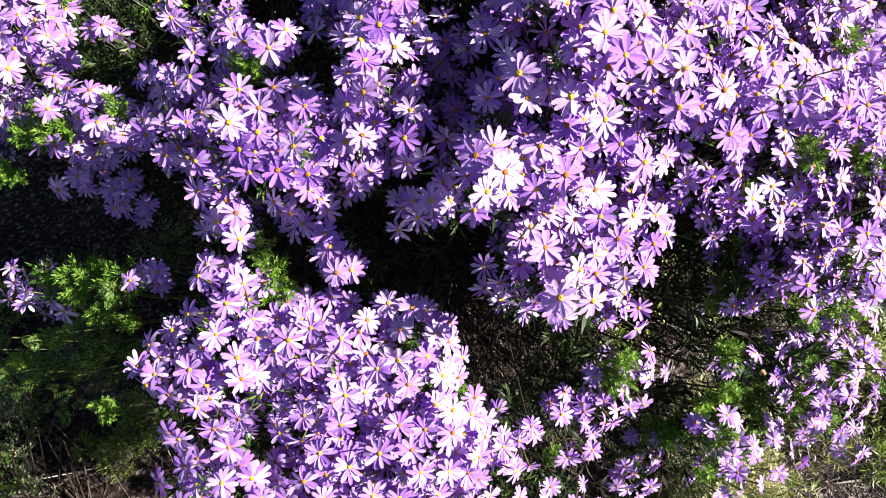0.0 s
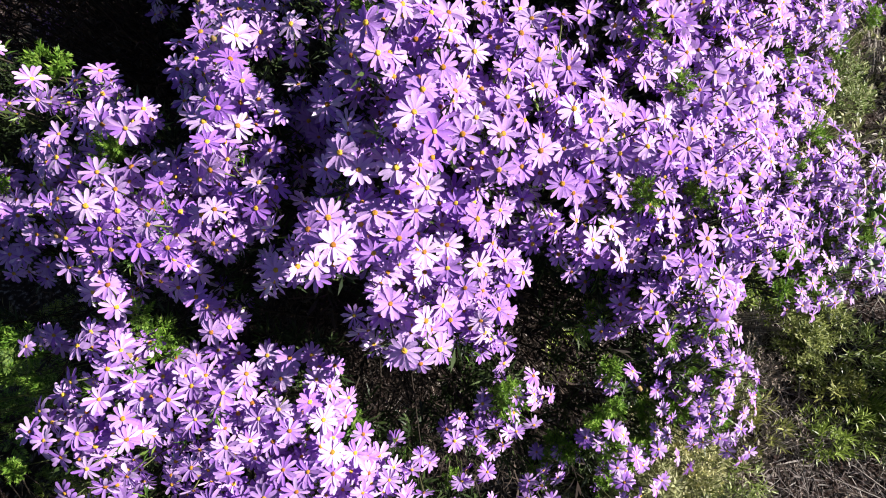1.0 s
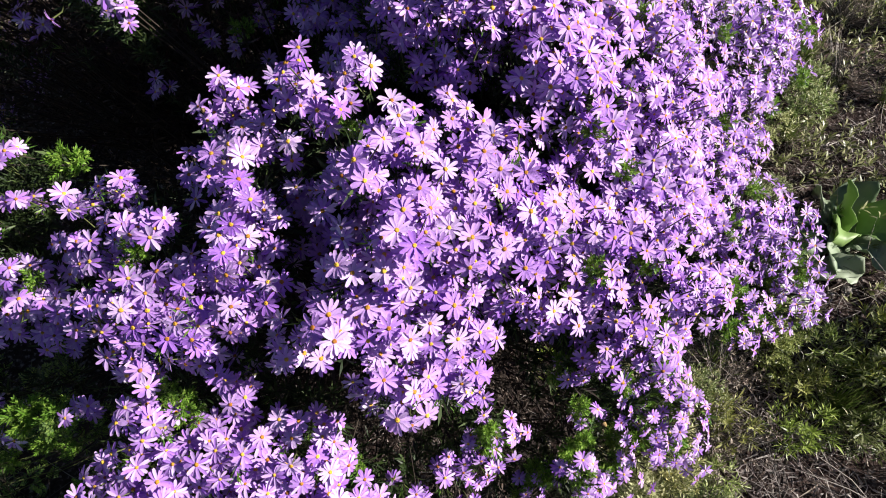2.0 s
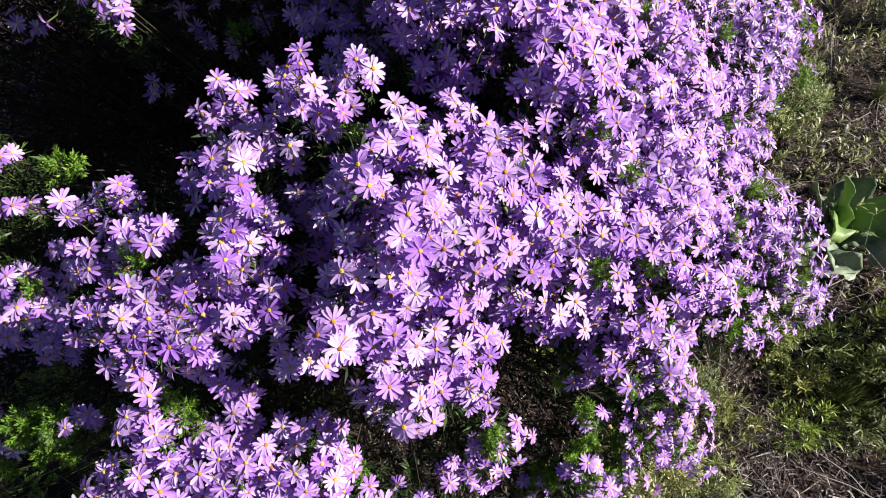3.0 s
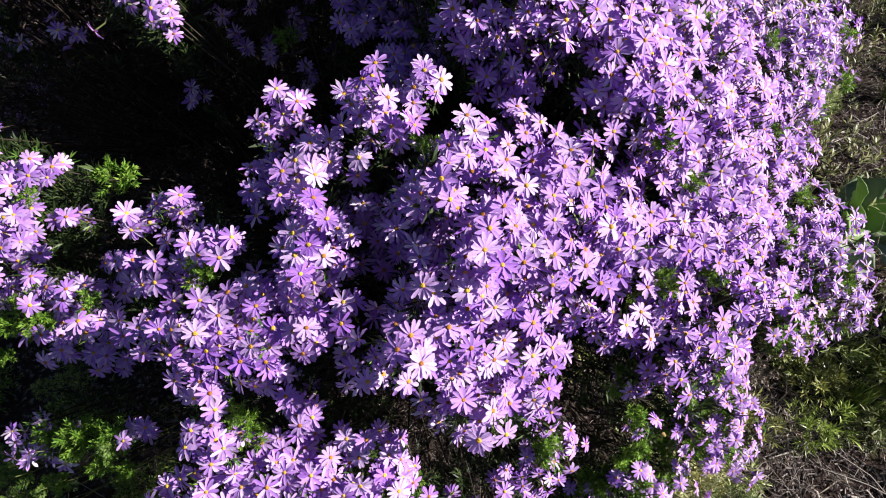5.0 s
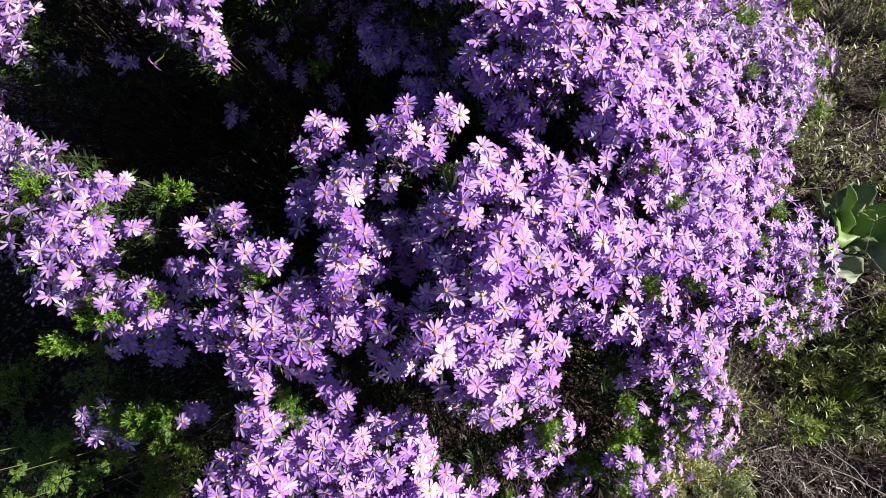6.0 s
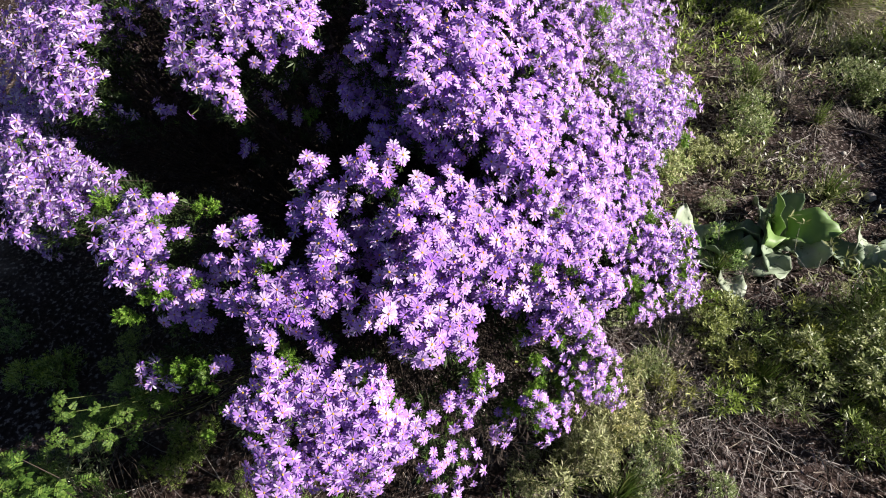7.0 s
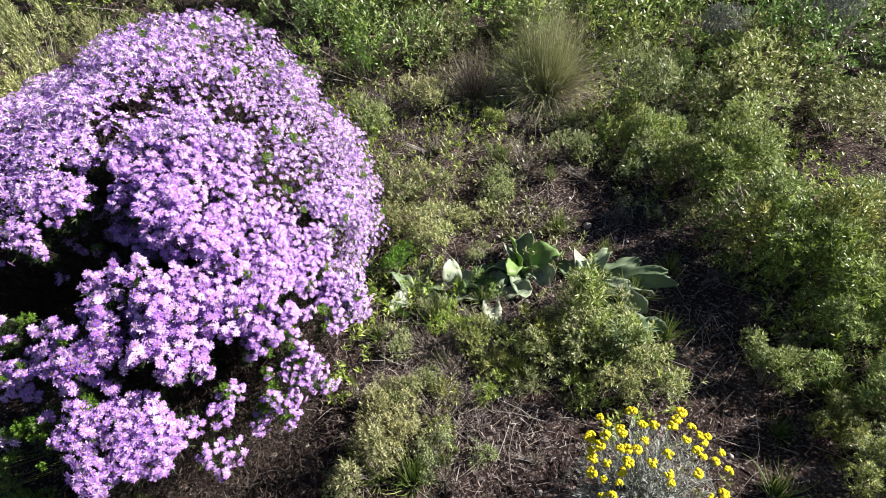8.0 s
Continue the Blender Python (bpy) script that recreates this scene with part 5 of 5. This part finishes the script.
# ---- grasses
def build_tuft(name, label, x, y, count, long, spread, mat, width, droop, seed, group="", dry_mat=None):
    r = np.random.default_rng(seed)
    base = np.array([x, y, float(ground_height(x, y))])
    tf = thing(name, base, label, "grass", group)
    a = r.uniform(0, 2 * np.pi, count)
    lean = np.abs(r.normal(0, spread, count))
    way = np.c_[np.cos(a) * np.sin(lean), np.sin(a) * np.sin(lean), np.cos(lean)]
    root = np.c_[np.cos(a), np.sin(a), np.zeros(count)] * (0.12 * long * r.random((count, 1))) - [0, 0, 0.005]
    ln_ = long * r.uniform(0.5, 1.1, count)
    wd, dr = r.uniform(0.6, 1.2, count) * width, r.uniform(0.2, 1.0, count) * droop * lean
    straw = lean + r.normal(0, 0.22, count) + 0.15 * np.cos(a) > 0.72 if dry_mat is not None else np.zeros(count, bool)
    part("blade_growth", make_mesh("blade_growth", *blades(root[~straw], way[~straw], ln_[~straw], wd[~straw], dr[~straw], seed), [mat]), tf, "", "stuff")
    if dry_mat is not None:
        part("straw_growth", make_mesh("straw_growth", *blades(root[straw], way[straw], ln_[straw], wd[straw], dr[straw], seed + 1), [dry_mat]), tf, "pale dry blades", "stuff")
    return tf


build_tuft("grass_tussock", "large tussock of fine straw-coloured and green grass", 2.60, 2.58, 3800, 0.76, 1.15, M_TUSSOCK, 0.0038, 1.3, 51, dry_mat=M_STRAW)
build_tuft("grass_tussock", "dry pinkish-brown fine grass tussock", 2.10, 2.80, 800, 0.50, 0.7, M_DRY, 0.003, 0.8, 52, dry_mat=M_STRAW)
spiky = build_tuft("spiky_tuft", "small spiky green grass-like tuft on bare soil", 1.25, 0.42, 90, 0.17, 0.6, M_BLADE, 0.005, 0.3, 53, "spiky tufts")
tuft_rng = np.random.default_rng(54)
for x, y in [(0.95, 0.62), (0.78, 0.18), (1.75, 0.45), (2.0, 0.35), (1.7, 0.62), (2.3, 0.7), (2.1, -0.25), (1.9, -0.45), (2.4, -0.2), (0.45, 0.35),
             (0.3, 0.1), (0.1, 0.05), (0.55, -0.05), (1.1, -0.35), (0.72, 0.9), (0.85, 1.2), (1.9, 1.2), (2.05, 0.95), (2.6, 0.6), (0.62, 0.15), (0.5, 0.22), (1.56, 0.52), (1.62, 0.40), (1.74, 0.52), (1.78, 0.38), (1.28, 0.92), (1.02, 0.86), (1.0, 1.08), (2.0, 0.62)]:
    k = float(tuft_rng.uniform(0.6, 1.25))
    copy_thing(spiky, pose(x, y, float(ground_height(x, y)), 0, 0, float(tuft_rng.uniform(0, 360))) @ Matrix.Diagonal((k, k, k, 1)))


clump = build_tuft("grass_clump", "bushy clump of soft green grass among litter", 1.24, 0.46, 190, 0.17, 0.75, M_BLADE, 0.0036, 0.7, 55, "grass clumps", M_STRAW)
for i, (x, y, k) in enumerate([(1.36, 0.54, 0.7), (1.14, 0.66, 0.6), (1.46, 0.30, 0.7), (0.66, 0.16, 0.8), (0.56, 0.30, 0.7), (0.84, 0.86, 0.6), (1.92, 1.95, 0.9), (2.08, 1.62, 0.8), (1.62, 1.50, 0.8), (1.78, 1.78, 0.8)]):
    copy_thing(clump, pose(x, y, float(ground_height(x, y)), 0, 0, 77.0 * i) @ Matrix.Diagonal((k, k, k, 1)))


# ---- soft green lobed plant beside the bush
def build_lobed_plant(x, y, wide, high, count, seed, size):
    r = np.random.default_rng(seed)
    base = np.array([x, y, float(ground_height(x, y))])
    pl = thing("lobed_leaf_plant", base, "soft yellow-green plant with deeply lobed leaves", "plant", "lobed-leaved plants")
    p, d = canopy_points(r, count, wide, high, 6)
    part("foliage", make_mesh("foliage", *stamp(LOBED, p, unit(d * 0.6 + [0.1, -0.1, 0.9] + r.normal(0, 0.25, d.shape)), r.uniform(0.7, 1.3, count) * size, seed), [M_LOBED]), pl, "", "stuff")
    k = 60
    tip = p[r.integers(0, count, k)]
    foot = np.c_[r.normal(0, 0.03, (k, 2)), np.full(k, -0.03)]
    part("woody_growth", make_mesh("woody_growth", *tubes(np.stack([foot, (foot + tip) / 2 + r.normal(0, 0.03, (k, 3)), tip], 1), np.tile([[0.0022, 0.0016, 0.0008]], (k, 1)), 4), [M_BARK]), pl, "green stems", "stuff")
    return pl


build_lobed_plant(-0.76, 0.25, 0.18, 0.88, 380, 61, 0.028)
build_lobed_plant(-0.93, 0.33, 0.22, 0.76, 400, 62, 0.030)
build_lobed_plant(-0.36, 0.04, 0.13, 0.45, 180, 63, 0.027)


# ---- litter
def scatter(n, r, x0, x1, y0, y1):
    x, y = r.uniform(x0, x1, n), r.uniform(y0, y1, n)
    return np.c_[x, y, ground_height(x, y)]


def build_litter():
    r = np.random.default_rng(71)
    p = scatter(11000, r, -0.4, 2.4, -1.0, 2.6)
    p[:, 2] += r.uniform(0.0, 0.018, len(p))
    a = r.uniform(0, 2 * np.pi, len(p))
    way = np.c_[np.cos(a), np.sin(a), r.normal(0.02, 0.16, len(p))]
    v, t = blades(p, way, r.gamma(2.2, 0.017, len(p)), r.uniform(0.0015, 0.0042, len(p)), np.zeros(len(p)), 72, 2)
    tagged(new("dry_litter", make_mesh("dry_litter", v, t, [M_DRY])), "dry straw and dead leaf litter on the soil", "litter", kind="stuff")
    p = scatter(2600, r, -0.8, 3.4, -0.9, 3.2)
    a = r.uniform(0, 2 * np.pi, len(p))
    ln_ = r.uniform(0.06, 0.28, len(p))
    q = p + np.c_[np.cos(a), np.sin(a), r.uniform(0.0, 0.45, len(p))] * ln_[:, None]
    m = (p + q) / 2 + r.normal(0, 0.012, p.shape)
    v, t = tubes(np.stack([p, m, q], 1), np.tile([[0.0018, 0.0014, 0.0007]], (len(p), 1)), 4)
    tagged(new("dead_twigs", make_mesh("dead_twigs", v, t, [M_GREY])), "thin grey dead twigs lying about", "twigs", kind="stuff")
    p = scatter(900, r, -0.6, 3.6, -0.9, 2.6)
    v, t = stamp([BALL], p, r.normal(0, 1, (len(p), 3)), r.gamma(2.0, 0.0032, len(p)), 73)
    v += r.normal(0, 0.0008, v.shape)
    tagged(new("pebbles", make_mesh("pebbles", v, t, [M_STONE])), "small pale stones and grit in the soil", "pebbles", kind="stuff")


def build_undergrowth():
    """Low seedlings and dry grass between the shrubs."""
    r = np.random.default_rng(81)

    def patchy(n, x0, x1, y0, y1, level, phase):
        p = scatter(n, r, x0, x1, y0, y1)
        f = np.sin(2.3 * p[:, 0] + phase) + np.sin(2.9 * p[:, 1] + 1.3 * phase) + 0.8 * np.sin(5.1 * p[:, 0] - 3.7 * p[:, 1] + phase) + 0.5 * r.normal(0, 1, n)
        bare = ((p[:, 0] - 1.0) / 0.42) ** 2 + ((p[:, 1] - 0.02) / 0.42) ** 2 < 1
        bare |= ((p[:, 0] - 2.18) / 0.30) ** 2 + ((p[:, 1] - 0.55) / 0.70) ** 2 < 1
        bare |= ((p[:, 0] - 2.08) / 0.36) ** 2 + ((p[:, 1] + 0.36) / 0.42) ** 2 < 1
        bare |= ((p[:, 0] - 1.30) / 0.20) ** 2 + ((p[:, 1] - 0.24) / 0.30) ** 2 < 1
        bare |= ((p[:, 0] - 2.14) / 0.24) ** 2 + ((p[:, 1] - 1.48) / 0.30) ** 2 < 1
        bare |= ((p[:, 0] - 0.92) / 0.36) ** 2 + ((p[:, 1] - 0.52) / 0.42) ** 2 < 1
        bare |= ((p[:, 0] - 0.52) / 0.26) ** 2 + ((p[:, 1] - 0.22) / 0.36) ** 2 < 1
        bare |= (p[:, 0] + 0.05) ** 2 + (p[:, 1] - 1.3) ** 2 < 0.55
        return p[(f > level) & ~bare]

    p = patchy(15000, 0.4, 4.6, -0.9, 4.0, 0.1, 0.4)
    p[:, 2] += np.abs(r.normal(0, 0.05, len(p)))
    v, t = stamp(FINE, p, unit(r.normal(0, 0.35, p.shape) + [0, 0, 1]), r.uniform(0.03, 0.065, len(p)), 82)
    tagged(new("low_scrub", make_mesh("low_scrub", v, t, [M_GREEN])), "low green seedlings and creeping scrub", "undergrowth", kind="stuff")
    p = patchy(15000, 0.4, 4.6, -0.9, 4.0, 0.1, 2.6)
    p[:, 2] += np.abs(r.normal(0, 0.05, len(p)))
    v, t = stamp(FINE, p, unit(r.normal(0, 0.35, p.shape) + [0, 0, 1]), r.uniform(0.03, 0.06, len(p)), 83)
    tagged(new("olive_scrub", make_mesh("olive_scrub", v, t, [M_OLIVE])), "low olive and cream tipped scrub", "undergrowth", kind="stuff")
    p = patchy(15000, 0.3, 3.4, -0.9, 3.4, -0.4, 4.4)
    way = unit(r.normal(0, 0.6, p.shape) + [0, 0, 0.8])
    way[:, 2] = np.abs(way[:, 2])
    v, t = blades(p, way, r.gamma(4, 0.03, len(p)), r.uniform(0.0015, 0.003, len(p)), r.uniform(0.1, 0.6, len(p)), 84, 3)
    x, y = r.normal(0.92, 0.20, 1900), r.normal(0.60, 0.24, 1900)
    clear = (x > 0.45) & (x < 1.45) & (y > 0.25)
    p2 = np.c_[x, y, ground_height(x, y)][clear]
    way = unit(np.c_[r.normal(0.1, 0.75, (len(p2), 2)), r.uniform(0.15, 0.8, len(p2))])
    mx = np.r_[r.normal(1.04, 0.16, 1000), r.normal(1.87, 0.10, 500), r.normal(0.97, 0.10, 700)]
    my = np.r_[r.normal(0.25, 0.15, 1000), r.normal(1.42, 0.10, 500), r.normal(0.72, 0.12, 700)]
    mat_p = np.c_[mx, my, ground_height(mx, my) + r.uniform(0.002, 0.02, len(mx))]
    a = r.uniform(0, 2 * np.pi, len(mx))
    w3, t3 = blades(mat_p, np.c_[np.cos(a), np.sin(a), r.normal(0.03, 0.12, len(mx))], r.gamma(3, 0.011, len(mx)), r.uniform(0.002, 0.006, len(mx)), np.zeros(len(mx)), 86, 2)
    tagged(new("straw_litter", make_mesh("straw_litter", w3, t3, [M_MAUVE])), "flat pinkish-grey straw litter on bare patches", "litter", kind="stuff")
    w2, t2 = blades(p2, way, r.gamma(4, 0.032, len(p2)), r.uniform(0.0016, 0.0034, len(p2)), r.uniform(0.2, 0.7, len(p2)), 85, 3)
    tagged(new("dead_grass", make_mesh("dead_grass", w2, t2, [M_MAUVE])), "matted mauve-grey dead grass beside the bush", "grass", kind="stuff")
    tagged(new("dry_grass", make_mesh("dry_grass", v, t, [M_GREY])), "thin grey dry grass standing between shrubs", "grass", kind="stuff")


def build_outer_scrub():
    """The heath thins out round the bush instead of ending at a line."""
    r = np.random.default_rng(91)
    p = scatter(16000, r, -5.0, 8.5, -5.0, 7.0)
    x, y = p[:, 0], p[:, 1]
    f = np.sin(2.3 * x + 0.4) + np.sin(2.9 * y + 0.5) + 0.8 * np.sin(5.1 * x - 3.7 * y) + 0.5 * r.normal(0, 1, len(p))
    away = np.hypot((x - 1.8) / 1.15, y - 1.2)
    outside = (y < -0.9) | (x < -1.5) | (x > 4.6)
    p = p[outside & (f > -0.3 + 0.55 * (away - 2.2)) & (r.random(len(p)) < np.clip(1.5 - 0.22 * away, 0.15, 1))]
    p[:, 2] += np.abs(r.normal(0, 0.05, len(p)))
    v, t = stamp(FINE_FAR, p, unit(r.normal(0, 0.35, p.shape) + [0, 0, 1]), r.uniform(0.04, 0.09, len(p)), 92)
    tagged(new("outer_scrub", make_mesh("outer_scrub", v, t, [M_OLIVE])), "sparse low olive scrub thinning out over soil", "undergrowth", kind="stuff")


build_litter()
build_undergrowth()
build_outer_scrub()
